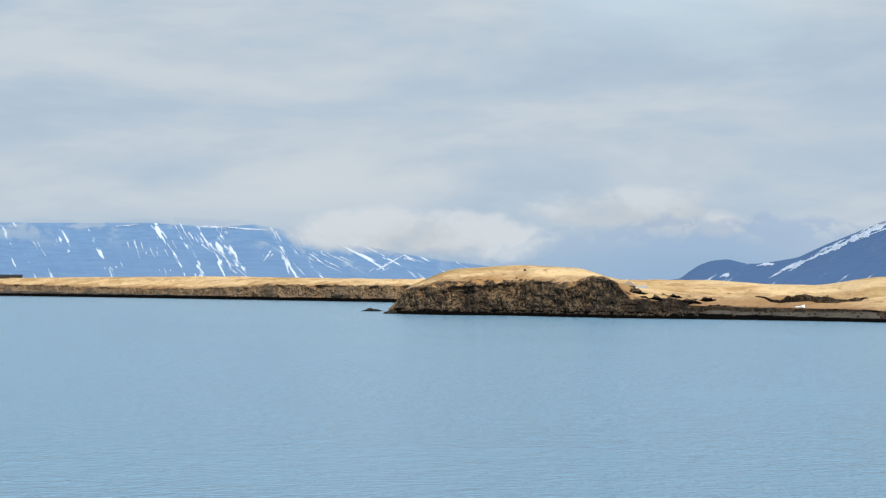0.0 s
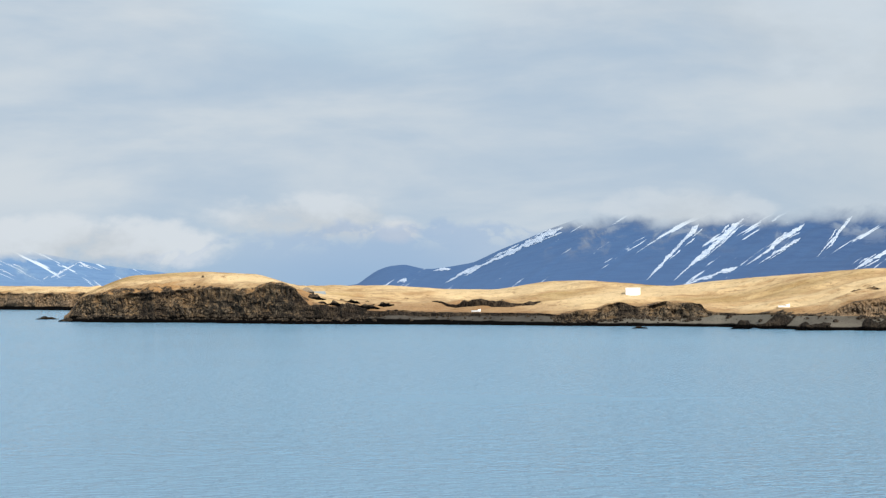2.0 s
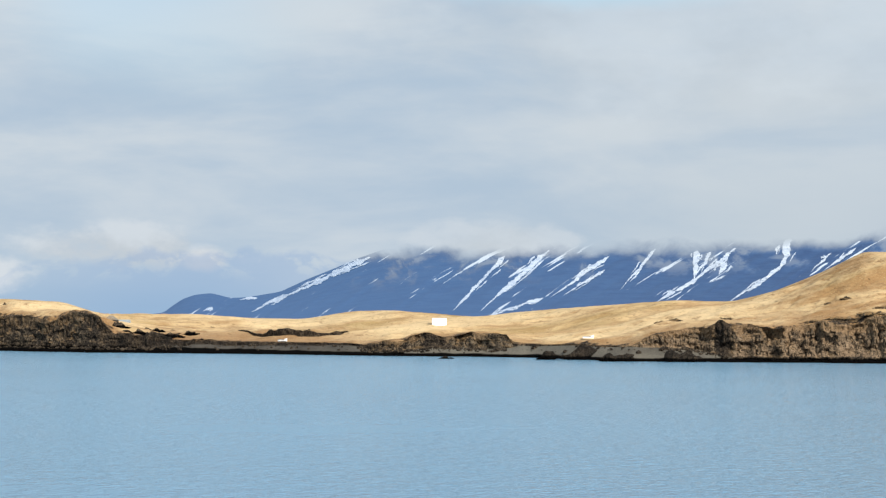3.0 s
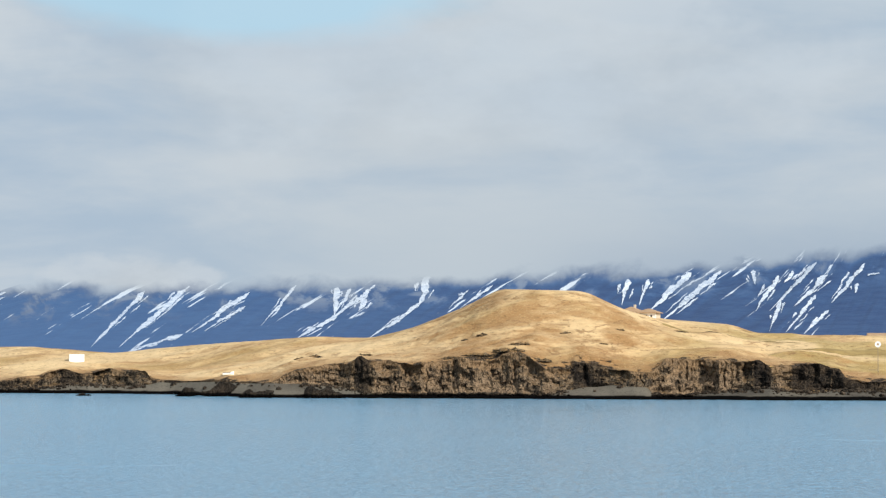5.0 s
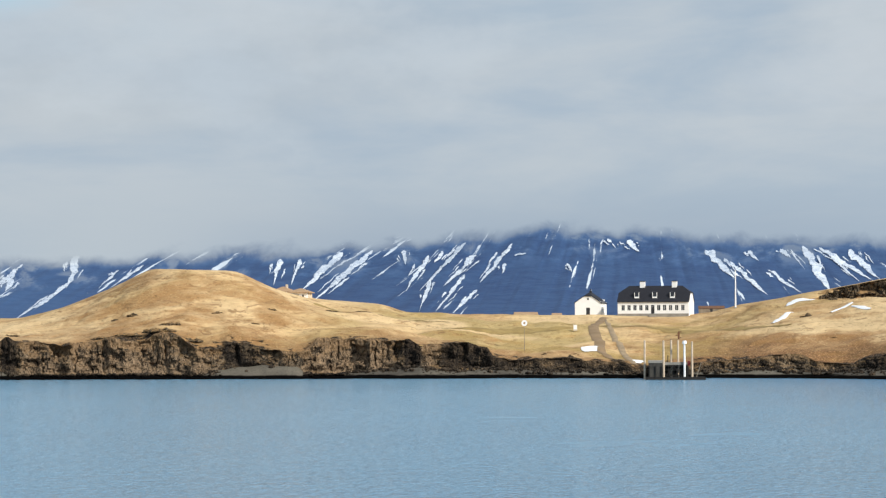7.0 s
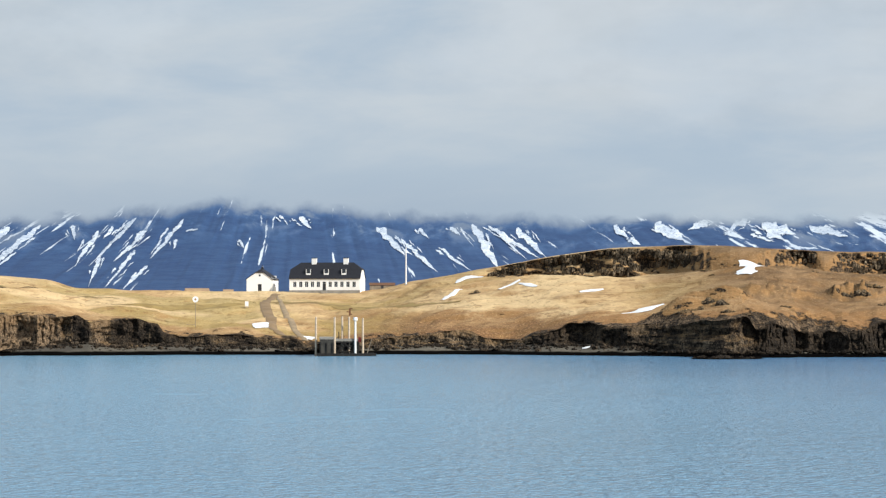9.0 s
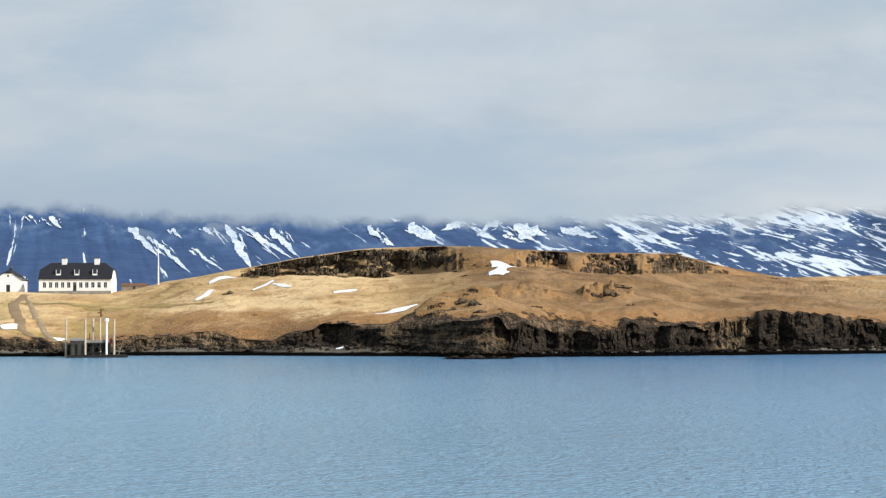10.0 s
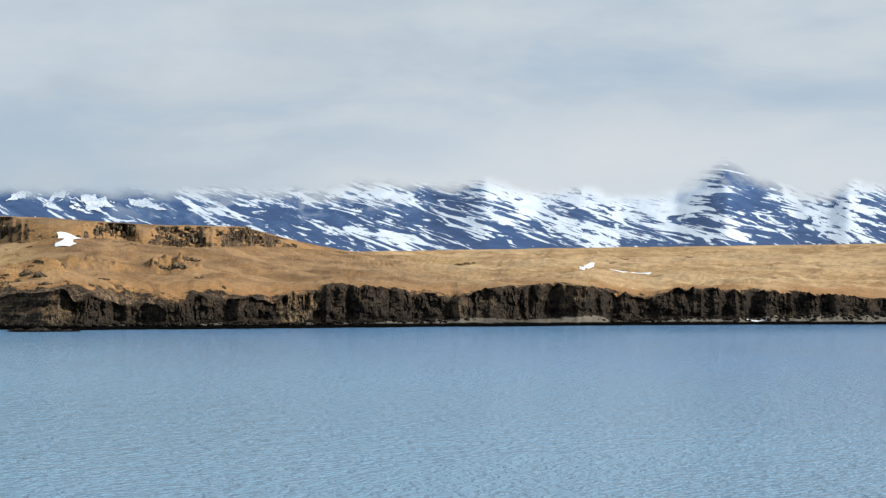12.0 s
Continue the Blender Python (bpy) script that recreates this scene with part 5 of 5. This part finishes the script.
def notice_board():
    g = ground_at(37.05, 640)
    s = thing("notice_board", 37.05, 640, g.z - 0.2, 0, "pale upright notice board beside the track", "sign")
    part("board", box(-0.6, 0.6, -0.06, 0.06, 0.5, 2.4, bevel=0.03), CREAM, s)
    part("panel", box(-0.5, 0.5, -0.075, -0.062, 0.9, 2.25), WHITE, s)
    for x in (-0.5, 0.5):
        part("post", rod(x, 0.1, 0, 2.3, 0.06), WOOD, s)


notice_board()


def iron_beacon():
    g = ground_at(39.86, 630)
    s = thing("iron_frame", 39.86, 630, g.z - 0.2, 0, "rusty brown iron frame standing on the slope", "frame")
    part("post", box(-0.3, 0.3, -0.15, 0.15, 0, 2.2, bevel=0.04), RUST, s)
    part("arm", box(-0.2, 0.9, -0.12, 0.12, 2.21, 2.5, bevel=0.04), RUST, s)
    part("bracket", box(-0.95, -0.31, -0.1, 0.1, 1.2, 1.5, bevel=0.03), RUST, s)
    part("brace", box(0.31, 0.75, -0.08, 0.08, 0.5, 0.75, bevel=0.03), RUST, s)


iron_beacon()


def landing():
    p = thing("landing_stage", 39.65, 552.0, 0.0, 0, "timber and concrete ferry landing with tall pale piles", "pier")
    part("quay_block", box(-5.9, -2.3, 0, 16, -3, 4.4, bevel=0.06), QUAY, p, "grey concrete quay block")
    part("quay_cap", box(-6.0, -2.2, -0.1, 16, 4.405, 4.9), CONCRETE, p)
    for i in range(3):
        part("fender", box(-5.75 + i * 1.6, -5.5 + i * 1.6, -0.3, -0.01, -1.5, 3.6), TARRED, p)
    part("deck", box(-2.15, 4.2, 1.0, 16, 4.0, 4.3), WOOD, p, "plank deck")
    part("fascia", box(-2.1, 4.2, 0.55, 0.95, 3.9, 4.6), CONCRETE, p, "pale weathered edge beam")
    # black sheet added behind the legs to keep the gap under the deck dark
    part("gap_sheet", box(-2.1, 4.6, 4.5, 4.8, -3, 3.95), TARRED, p, "black sheet filling the dark gap under the deck")
    part("footing", box(-6.6, 9.0, -0.75, -0.35, -3, 0.75), TARRED, p, "black weed-covered footing beam")
    for z in (1.0, 2.4, 3.5):
        part("beam", box(-2.1, 4.2, 0.5, 0.8, z, z + 0.35), TARRED, p, "black cross beam")
    for x in (-1.6, -0.5, 0.7, 1.6, 2.7):
        part("leg", rod(x, 1.1, -3, 4.0, 0.2), TARRED, p)
        part("leg", rod(x, 4.0, -3, 4.0, 0.2), TARRED, p)
    for x0, x1 in ((-1.6, 0.7), (0.7, 2.7)):
        bm = box(-0.12, 0.12, -0.1, 0.1, -1.9, 1.9)
        bm.transform(pose((x0 + x1) / 2, 0.35, 2.2, 0, 38 if x0 < 0 else -38, 0))
        part("brace", bm, TARRED, p)
    for x, z1, mat in ((-6.9, 10.2, PILE_WOOD), (-1.95, 10.2, PILE_WOOD), (0.05, 10.3, PILE_WOOD), (1.85, 10.2, PILE_WOOD), (3.5, 9.3, WHITE), (5.5, 9.9, PILE_WOOD)):
        y = 0.2 if x in (-1.95, 3.5) else 2.4
        pile = part("mooring_post", rod(x, y, -3, z1, 0.32, 0.27, 10), mat, p, "tall pale mooring post" if mat is PILE_WOOD else "white painted lamp post")
        part("cap", rod(x, y, z1 + 0.002, z1 + 0.12, 0.33, 0.22, 10), mat, pile)
        if mat is WHITE:
            part("lamp", rod(x, y, z1 + 0.13, z1 + 0.95, 0.62, 0.5, 12), WHITE, pile, "white beacon lamp housing")
    part("rail_post", box(-0.95, -0.75, 3.0, 3.2, 4.3, 6.4), DARK, p)
    part("locker", box(4.3, 5.0, 3.0, 3.8, 3.6, 4.9, bevel=0.03), RED, p, "red life-ring locker")
    part("gangway", box(4.25, 8.5, 2.6, 4.2, 0.4, 0.75), TARRED, p)
    bm = box(-0.09, 0.09, 0, 0.12, -2.2, 2.2)
    bm.transform(pose(7.2, 2.4, 2.4, 0, 18, 0))
    part("ladder", bm, WOOD, p)
    # walkway to the shore
    part("walkway", box(-4.9, -2.6, 16.01, 36, 3.3, 4.1), CONCRETE, p)


landing()

# ------------------------------------------------ rocks in and beside the water


def reef(bearing, distance, wide, deep, high, seed, label, z=-0.5, mat=None):
    """One connected mass of rock with a broken, knobbly top."""
    bm = bmesh.new()
    bmesh.ops.create_icosphere(bm, subdivisions=4, radius=1.0)
    knob = max(high * 1.3, 0.7)
    for v in bm.verts:
        c = v.co.copy()
        x, y = c.x * wide / 2, c.y * deep / 2
        q = Vector((x / knob + seed * 5.3, y / knob, seed * 1.7))
        top = 0.55 + 0.75 * noise.noise(q * 0.8) + 0.35 * noise.noise(q * 2.3)
        edge = 1 + 0.35 * noise.noise(Vector((c.x * 2.5 + seed, c.y * 2.5, c.z * 1.5))) + 0.12 * noise.noise(q * 3.1)
        v.co = Vector((x * edge, y * edge, max(c.z, -0.35) * high * max(top, 0.12) * 1.5))
    b = radians(bearing)
    ob = part("rock", bm, mat or REEF)
    ob.matrix_basis = pose(math.sin(b) * distance, math.cos(b) * distance, z, 0, 0, -bearing)
    return tagged(ob, label, "rock", "rocks along the shore")


reef(-1.95, 832, 8.5, 4, 1.0, 1, "low black rock just above the water", -0.1)
reef(-1.42, 776, 6, 5, 1.3, 2, "dark rock ledge at the foot of the headland", -0.2)
reef(14.15, 607, 4.2, 2.0, 0.75, 3, "small black rock awash in the sea", -0.15)
reef(17.5, 598, 19.0, 5.0, 2.8, 4, "weed-black rock ridge on the beach", 0.6)
reef(18.9, 579, 10.0, 4.0, 2.0, 5, "weed-black rock ridge on the beach", 0.5)
reef(20.6, 576, 12.0, 4.0, 2.2, 6, "weed-black rock ridge on the beach", 0.5)
reef(49.75, 523, 11.0, 5.0, 1.0, 7, "flat black rock spit in the water", -0.15)
reef(50.6, 525, 10.0, 5.0, 0.7, 8, "flat black rock spit in the water", -0.15)
g = ground_at(2.24, 776)
reef(2.24, 777, 1.3, 1.2, 0.9, 9, "small stone cairn on the grassy headland", g.z + 0.1, CRAG)


def outcrop(bearing, distance, wide, high, seed, label="weathered rock outcrop breaking through the grass", mat=None):
    g = ground_at(bearing, distance)
    ob = reef(bearing, distance, wide, wide * 0.35, high, seed, label, g.z - high * 0.3, mat or CRAG)
    return tagged(ob, group="outcrops in the turf")


WEST_OUTCROPS = [(21.78, 614, 5.8, 1.1), (20.41, 616, 6.7, 1.1), (20.02, 617, 4.2, 0.8), (10.42, 739, 1.2, 0.8), 
    (6.01, 743, 2.8, 1.0), (6.71, 745, 2.0, 0.8),
    (7.79, 770, 2.5, 0.7)]
HILL_OUTCROPS = [(43.31, 636, 4.5, 1.4), (44.31, 627, 0.8, 0.5), (25.02, 609, 4.9, 0.9), (24.55, 610, 3.3, 0.8), (26.02, 596, 7.2, 0.9), (25.72, 589, 11.1, 1.3),
    (24.87, 591, 9.6, 1.1), (24.25, 593, 8.0, 1.2), (26.57, 586, 7.9, 1.1), (27.26, 607, 4.1, 0.8), (28.73, 615, 3.3, 0.7), (28.27, 602, 3.9, 0.5),
    (42.15, 582, 7.1, 1.1), (41.53, 583, 7.1, 1.1), (41.07, 580, 6.3, 1.0), (42.77, 579, 6.3, 1.0), (40.46, 580, 7.8, 1.0), (34.1, 582, 7.9, 1.1)]
BLUFF_OUTCROPS = [(51.72, 570, 3.9, 0.7), (49.35, 562, 7.0, 2.4), (49.75, 565, 6.0, 2.6), (50.05, 562, 5.0, 2.0), (48.95, 561, 5.0, 1.8), (53.35, 595, 6.0, 2.0), (53.75, 595, 5.5, 1.8), (50.26, 555, 6.0, 1.1), (50.64, 551, 4.5, 1.0),
    (49.65, 632, 5.1, 0.8), (49.8, 620, 3.4, 0.7), (52.41, 625, 4.7, 0.8), (50.11, 580, 2.8, 0.5)]
EAST_OUTCROPS = [(54.3, 587, 4.0, 0.9), (54.01, 633, 1.4, 0.5), (55.52, 692, 4.7, 0.7),
    (57.46, 730, 4.9, 0.8), (61.65, 766, 12.4, 1.2), (65.59, 803, 3.9, 0.7), (65.98, 845, 9.1, 0.7), (67.66, 858, 5.8, 0.6), (58.09, 758, 6.1, 1.1),
    (53.95, 619, 9.2, 1.1)]
DARK_BANKS = [(5.25, 716, 8.0, 2.2), (5.7, 708, 10.0, 2.1), (6.25, 722, 6.0, 1.8), (6.5, 706, 11.0, 1.9), (7.15, 718, 8.0, 1.6), (7.5, 700, 10.0, 1.6)]


def peat_bank(line, high, seed, label):
    """A long low bank in a dark colour: an undercut face, a turf lip and a back that runs out into the grass."""
    bs, ds = zip(*line)
    n = int((bs[-1] - bs[0]) * math.pi / 180 * ds[0] / 0.6)
    verts, faces = [], []
    for i in range(n + 1):
        f = i / n
        b = bs[0] + (bs[-1] - bs[0]) * f
        d = float(np.interp(b, bs, ds)) + float(fbm(np.array(i / 9.0), np.array(2.0), seed, 3)) * 0.8
        h = high * min(1.0, f * 9, (1 - f) * 9) * float(np.clip(0.75 + 0.8 * fbm(np.array(i / 11.0), np.array(7.0), seed + 3, 4), 0.12, 1.5))
        g = ground_at(b, d)
        out = Vector((math.sin(radians(b)), math.cos(radians(b)), 0))
        for off, z in ((0.15, -0.5), (0.0, h * 0.45), (-0.12, h), (0.5, h * 1.06), (2.4, 0.25 * h), (3.4, -0.4)):
            verts.append(tuple(g + out * off + Vector((0, 0, z))))
    for i in range(n):
        for j in range(5):
            a = i * 6 + j
            faces.append((a, a + 6, a + 7, a + 1))
    me = bpy.data.meshes.new("peat_bank")
    me.from_pydata(verts, [], faces)
    me.materials.append(BLOCK)
    tagged(new("peat_bank", me), label, "bank", "banks along the turf edge")


# the long bank's shadow is painted in with its dark colour
peat_bank([(8.45, 740), (8.9, 724), (9.56, 708), (10.1, 704), (10.7, 700), (11.1, 702), (11.55, 708)], 1.5, 3, "long low turf bank, its shadow put into the dark colour")
peat_bank([(5.5, 704), (6.3, 698), (7.0, 694), (7.7, 690)], 1.3, 5, "dark edge above the shingle beach")
peat_bank([(30.2, 640), (31.2, 646), (32.2, 652)], 0.5, 6, "low brown turf step across the field")


def face_at(bearing, z):
    """Distance at which the slope first climbs to height z."""
    i = int(round((bearing - BEARINGS[0]) / (BEARINGS[1] - BEARINGS[0])))
    d, h = LAND_D[i, CUTS[3]:CUTS[6]], LAND_Z[i, CUTS[3]:CUTS[6]]
    return float(d[int(np.argmax(h >= z))]) if h.max() >= z else float(d[int(np.argmax(h))])


def crag(span, gap, seed, label):
    """A broken face of upright basalt columns standing out of the brow; span holds (bearing, foot, top)."""
    rnd = random.Random(seed)
    bs, los, his = zip(*span)
    at = ground_at((bs[0] + bs[-1]) / 2, face_at((bs[0] + bs[-1]) / 2, (los[0] + los[-1]) / 2))
    base = new("crag")
    base.matrix_basis = pose(*at)
    b = bs[0]
    while b < bs[-1]:
        lo, hi = float(np.interp(b, bs, los)), float(np.interp(b, bs, his))
        z = lo + rnd.uniform(-0.3, 0.6)
        while z < hi - 0.3:
            tall = min(rnd.choice((0.8, 1.2, 1.8, 2.6, 3.4)) * rnd.uniform(0.8, 1.2), hi - z + 0.4)
            wide = rnd.uniform(0.45, 1.0)
            keep = float(fbm(np.array(b * 2.2), np.array(z / 2.6), seed, 3)) + rnd.uniform(-0.12, 0.12)
            if keep > gap:
                mid = z + tall * 0.5
                d = face_at(b, mid) - rnd.uniform(-0.1, 0.9)
                sides, turn = rnd.choice((5, 6)), rnd.uniform(0, 1)
                ar = radians(b + rnd.uniform(-0.02, 0.02))
                cx, cy, cz = math.sin(ar) * d - at.x, math.cos(ar) * d - at.y, z - at.z
                verts, faces = [], []
                lean = (rnd.uniform(-0.18, 0.18), rnd.uniform(-0.18, 0.18))
                rims = [rnd.uniform(0.75, 1.15) for _ in range(sides)]
                for level, shrink in ((0.0, 1.05), (0.86, 0.97), (1.0, 0.72)):
                    for k in range(sides):
                        w = 2 * math.pi * (k + turn) / sides
                        r = wide * rims[k] * shrink
                        verts.append((cx + math.cos(w) * r + lean[0] * tall * level, cy + math.sin(w) * r + lean[1] * tall * level, cz + tall * level + (0.25 * (rims[k] - 0.95) if level else 0)))
                for level in range(2):
                    for k in range(sides):
                        a = level * sides + k
                        e = level * sides + (k + 1) % sides
                        faces.append((a, e, e + sides, a + sides))
                faces.append(tuple(2 * sides + k for k in range(sides)))
                faces.append(tuple(reversed(range(sides))))
                me = bpy.data.meshes.new("column")
                me.from_pydata(verts, [], faces)
                me.materials.append(CRAG)
                new("column", me).parent = base
            z += tall * rnd.uniform(0.75, 1.05)
        b += rnd.uniform(0.06, 0.11)
    return tagged(base, label, "rock", "crags along the brow")


crag([(43.7, 21.6, 23.4), (44.31, 21.6, 25.6), (45.0, 22.6, 27.3), (45.55, 23.2, 28.0)], -0.12, 3, "low broken basalt crag tapering into the dry grass")
crag([(45.7, 22.2, 29.0), (46.6, 22.0, 29.8), (47.4, 22.2, 31.0), (48.3, 22.8, 30.4), (49.2, 24.4, 29.6)], -0.16, 4, "long grey-brown columnar basalt crag under the grassy brow")
crag([(51.5, 26.0, 28.9), (51.8, 25.2, 29.4), (52.2, 24.8, 29.5), (52.55, 26.4, 28.8)], -0.08, 5, "small knobbly basalt crag beside the snow patch")
crag([(53.15, 25.4, 28.7), (53.6, 22.8, 29.4), (54.0, 23.6, 29.4), (54.4, 25.4, 29.0)], -0.10, 6, "dark blocky basalt crag on the brow")
crag([(54.8, 26.2, 29.4), (55.2, 24.4, 29.4), (55.6, 23.4, 29.0), (56.1, 23.4, 27.2), (56.5, 24.2, 26.0)], -0.14, 7, "dark sloping basalt crag at the end of the ridge")
for seed, (b, d, w, h) in enumerate(WEST_OUTCROPS + HILL_OUTCROPS + BLUFF_OUTCROPS + EAST_OUTCROPS):
    outcrop(b, d, w * 0.85, h * 0.62, 40 + seed)
for seed, (b, d, w, h) in enumerate(DARK_BANKS):
    outcrop(b, d, w, h * 0.6, 140 + seed, "low dark bank along the turf edge", BLOCK)


def boulder_field():
    """Fallen blocks along the cliff foot: past counting."""
    rng = np.random.RandomState(5)
    shapes = []
    for k in range(6):
        bm = bmesh.new()
        bmesh.ops.create_icosphere(bm, subdivisions=1, radius=1.0)
        for v in bm.verts:
            v.co *= 0.75 + 0.5 * rng.rand()
        shapes.append((np.array([v.co[:] for v in bm.verts]), np.array([[v.index for v in f.verts] for f in bm.faces])))
        bm.free()
    V, F, base = [], [], 0
    for _ in range(5200):
        i = rng.randint(10, len(BEARINGS) - 10)
        edge = LAND_D[i, CUTS[1]]
        b = BEARINGS[i]
        if rng.rand() < 0.93 and (15.9 < b < 20 or 27.4 < b < 29.6 or 61 < b < 65.4 or 7 < b < 11.8):
            continue
        d = edge - abs(rng.normal(0, 3.0)) + rng.uniform(-0.5, 0.6)
        row = CUTS[0] + int(np.argmin(np.abs(LAND_D[i, CUTS[0]:CUTS[1]] - d)))
        d, z = LAND_D[i, row], LAND_Z[i, row]
        size = 0.22 + 0.75 * rng.rand() ** 3
        pts, tri = shapes[rng.randint(6)]
        t = rng.rand() * 6.28
        q = pts * np.array([size * (0.8 + 0.6 * rng.rand()), size, size * 0.75])
        q = np.stack([q[:, 0] * math.cos(t) - q[:, 1] * math.sin(t), q[:, 0] * math.sin(t) + q[:, 1] * math.cos(t), q[:, 2]], 1)
        b = radians(BEARINGS[i])
        V.append(q + np.array([math.sin(b) * d, math.cos(b) * d, z + size * 0.25]))
        F.append(tri + base)
        base += len(pts)
    me = bpy.data.meshes.new("boulders")
    me.from_pydata(np.concatenate(V).tolist(), [], np.concatenate(F).tolist())
    me.materials.append(BLOCK)
    tagged(new("boulders", me), "fallen dark basalt blocks at the cliff foot", "boulders", kind="stuff")


boulder_field()

# ------------------------------------------------ tracks and snow on the turf


def ribbon(name, line, widths, lift, mat, seed, label, category, kind, ragged=0.25, across=5):
    """A strip that lies on the ground along (bearing, distance) points."""
    pts = [Vector((math.sin(radians(b)) * d, math.cos(radians(b)) * d)) for b, d in line]
    dense, w = [], []
    for i in range(len(pts) - 1):
        k = max(3, int((pts[i + 1] - pts[i]).length / 1.0))
        for j in range(k):
            f = j / k
            dense.append(pts[i].lerp(pts[i + 1], f))
            w.append(widths[i] * (1 - f) + widths[i + 1] * f)
    dense.append(pts[-1]), w.append(widths[-1])
    for _ in range(10):
        dense = [dense[0]] + [(dense[i - 1] + dense[i] * 2 + dense[i + 1]) / 4 for i in range(1, len(dense) - 1)] + [dense[-1]]
    n = len(dense)
    verts, faces = [], []
    for i, p in enumerate(dense):
        t = (dense[min(i + 1, n - 1)] - dense[max(i - 1, 0)]).normalized()
        side = Vector((t.y, -t.x))
        f = i / max(n - 1, 1)
        for j in range(across):
            e = j / (across - 1) * 2 - 1
            wob = 1 + ragged * float(fbm(np.array(i / 4.0), np.array(float(np.sign(e)) * 3.0), seed, 3))
            q = p + side * (e * w[i] / 2 * wob)
            g = ground_at(math.degrees(math.atan2(q.x, q.y)), q.length)
            verts.append((q.x, q.y, g.z + lift * (1 - 0.6 * abs(e) ** 3)))
    for i in range(n - 1):
        for j in range(across - 1):
            a = i * across + j
            faces.append((a, a + 1, a + across + 1, a + across))
    me = bpy.data.meshes.new(name)
    me.from_pydata(verts, [], faces)
    me.polygons.foreach_set("use_smooth", np.full(len(faces), True))
    me.materials.append(mat)
    return tagged(new(name, me), label, category, kind=kind)


ribbon("road", [(37.92, 684), (37.74, 673), (37.60, 662), (37.54, 651), (37.58, 638), (37.68, 625), (37.72, 613), (37.70, 604), (37.78, 595), (38.10, 588), (38.45, 584)], [2.0, 2.7, 3.0, 3.2, 3.3, 3.3, 3.2, 3.0, 2.6, 2.2, 1.6], 0.30, TRACK, 3,
       "brown gravel track winding down to the landing", "track", "structure", 0.03)
ribbon("road", [(37.88, 676), (37.92, 668), (37.98, 655), (38.08, 639), (38.20, 622), (38.36, 602), (38.55, 589), (38.66, 583)], [0.6, 1.3, 1.6, 1.8, 1.9, 2.0, 2.0, 1.6], 0.27, PATH, 4,
       "brown gravel footpath beside the track", "track", "structure", 0.03)
ribbon("ground", [(36.7, 656), (38.0, 656), (39.0, 655), (40.5, 645), (42.0, 630), (42.9, 622)], [1.0, 4.5, 5.5, 5.0, 3.5, 0.8], 0.2, OLIVE, 9, "olive strip of worn turf along an old field edge", "turf", "structure", 0.4)
ribbon("ground", [(33.4, 634), (34.6, 637), (35.8, 640), (37.0, 644)], [0.8, 5.0, 6.5, 1.5], 0.2, OLIVE, 12, "olive strip of worn turf below the field", "turf", "structure", 0.4)
ribbon("ground", [(29.9, 650), (31.2, 652), (32.6, 650), (33.6, 645)], [0.8, 6.0, 5.0, 0.8], 0.2, OLIVE, 14, "olive strip of worn turf beside the hill", "turf", "structure", 0.4)

PATCHES = [
    ([(37.24, 595), (37.44, 598), (37.62, 603)], [1.0, 5.0, 3.0], "old snow patch beside the track"),
    ([(38.60, 587), (38.75, 588), (38.90, 586)], [1.5, 4.5, 2.0], "old snow patch above the landing"),
    ([(50.64, 611.5), (50.66, 615), (50.70, 618.5), (50.80, 622), (50.82, 624.5), (50.82, 627.5), (50.84, 630)], [3.6, 6.2, 6.0, 3.2, 3.4, 7.4, 8.8], "bright curled snow patch on the ridge"),
    ([(47.28, 581.5), (47.9, 585), (48.42, 588)], [1.5, 6.0, 2.0], "long snow patch in a hollow"),
    ([(42.88, 646), (42.7, 640), (42.5, 634), (42.36, 631)], [1.8, 2.0, 2.2, 1.4], "thin snow drift below the ridge"),
    ([(43.55, 669), (43.1, 672), (42.75, 664)], [2.0, 6.0, 1.0], "snow drift along the skyline"),
]
SMALL_PATCHES = [
    ([(43.93, 636), (44.25, 640), (44.51, 644)], [0.8, 2.6, 0.8], "small snow patch under the crag"),
    ([(44.50, 639), (44.75, 636), (45.01, 633)], [0.8, 2.4, 0.8], "small snow patch under the crag"),
    ([(46.15, 622), (46.5, 624), (46.8, 625)], [0.8, 3.2, 0.8], "small snow patch on the slope"),
    ([(46.22, 564.5), (46.33, 564.5), (46.44, 564.5)], [0.6, 1.8, 0.6], "last bit of snow on the beach"),
    ([(64.72, 720), (64.9, 745), (65.03, 765)], [2.0, 3.0, 1.5], "small snow patch on the plain"),
    ([(65.5, 750), (66.0, 743), (66.62, 738)], [2.0, 7.0, 2.0], "narrow snow patch on the plain"),
    ([(69.2, 642.5), (69.5, 642.5), (69.76, 643)], [0.5, 1.3, 0.5], "snow patch at the top of the beach"),
]
for seed, (line, widths, label) in enumerate(PATCHES + SMALL_PATCHES):
    ribbon("snow_patch", line, widths, 0.30 + 0.02 * (seed % 4), SNOW, seed + 20, label, "snow", "", 0.22, 7)
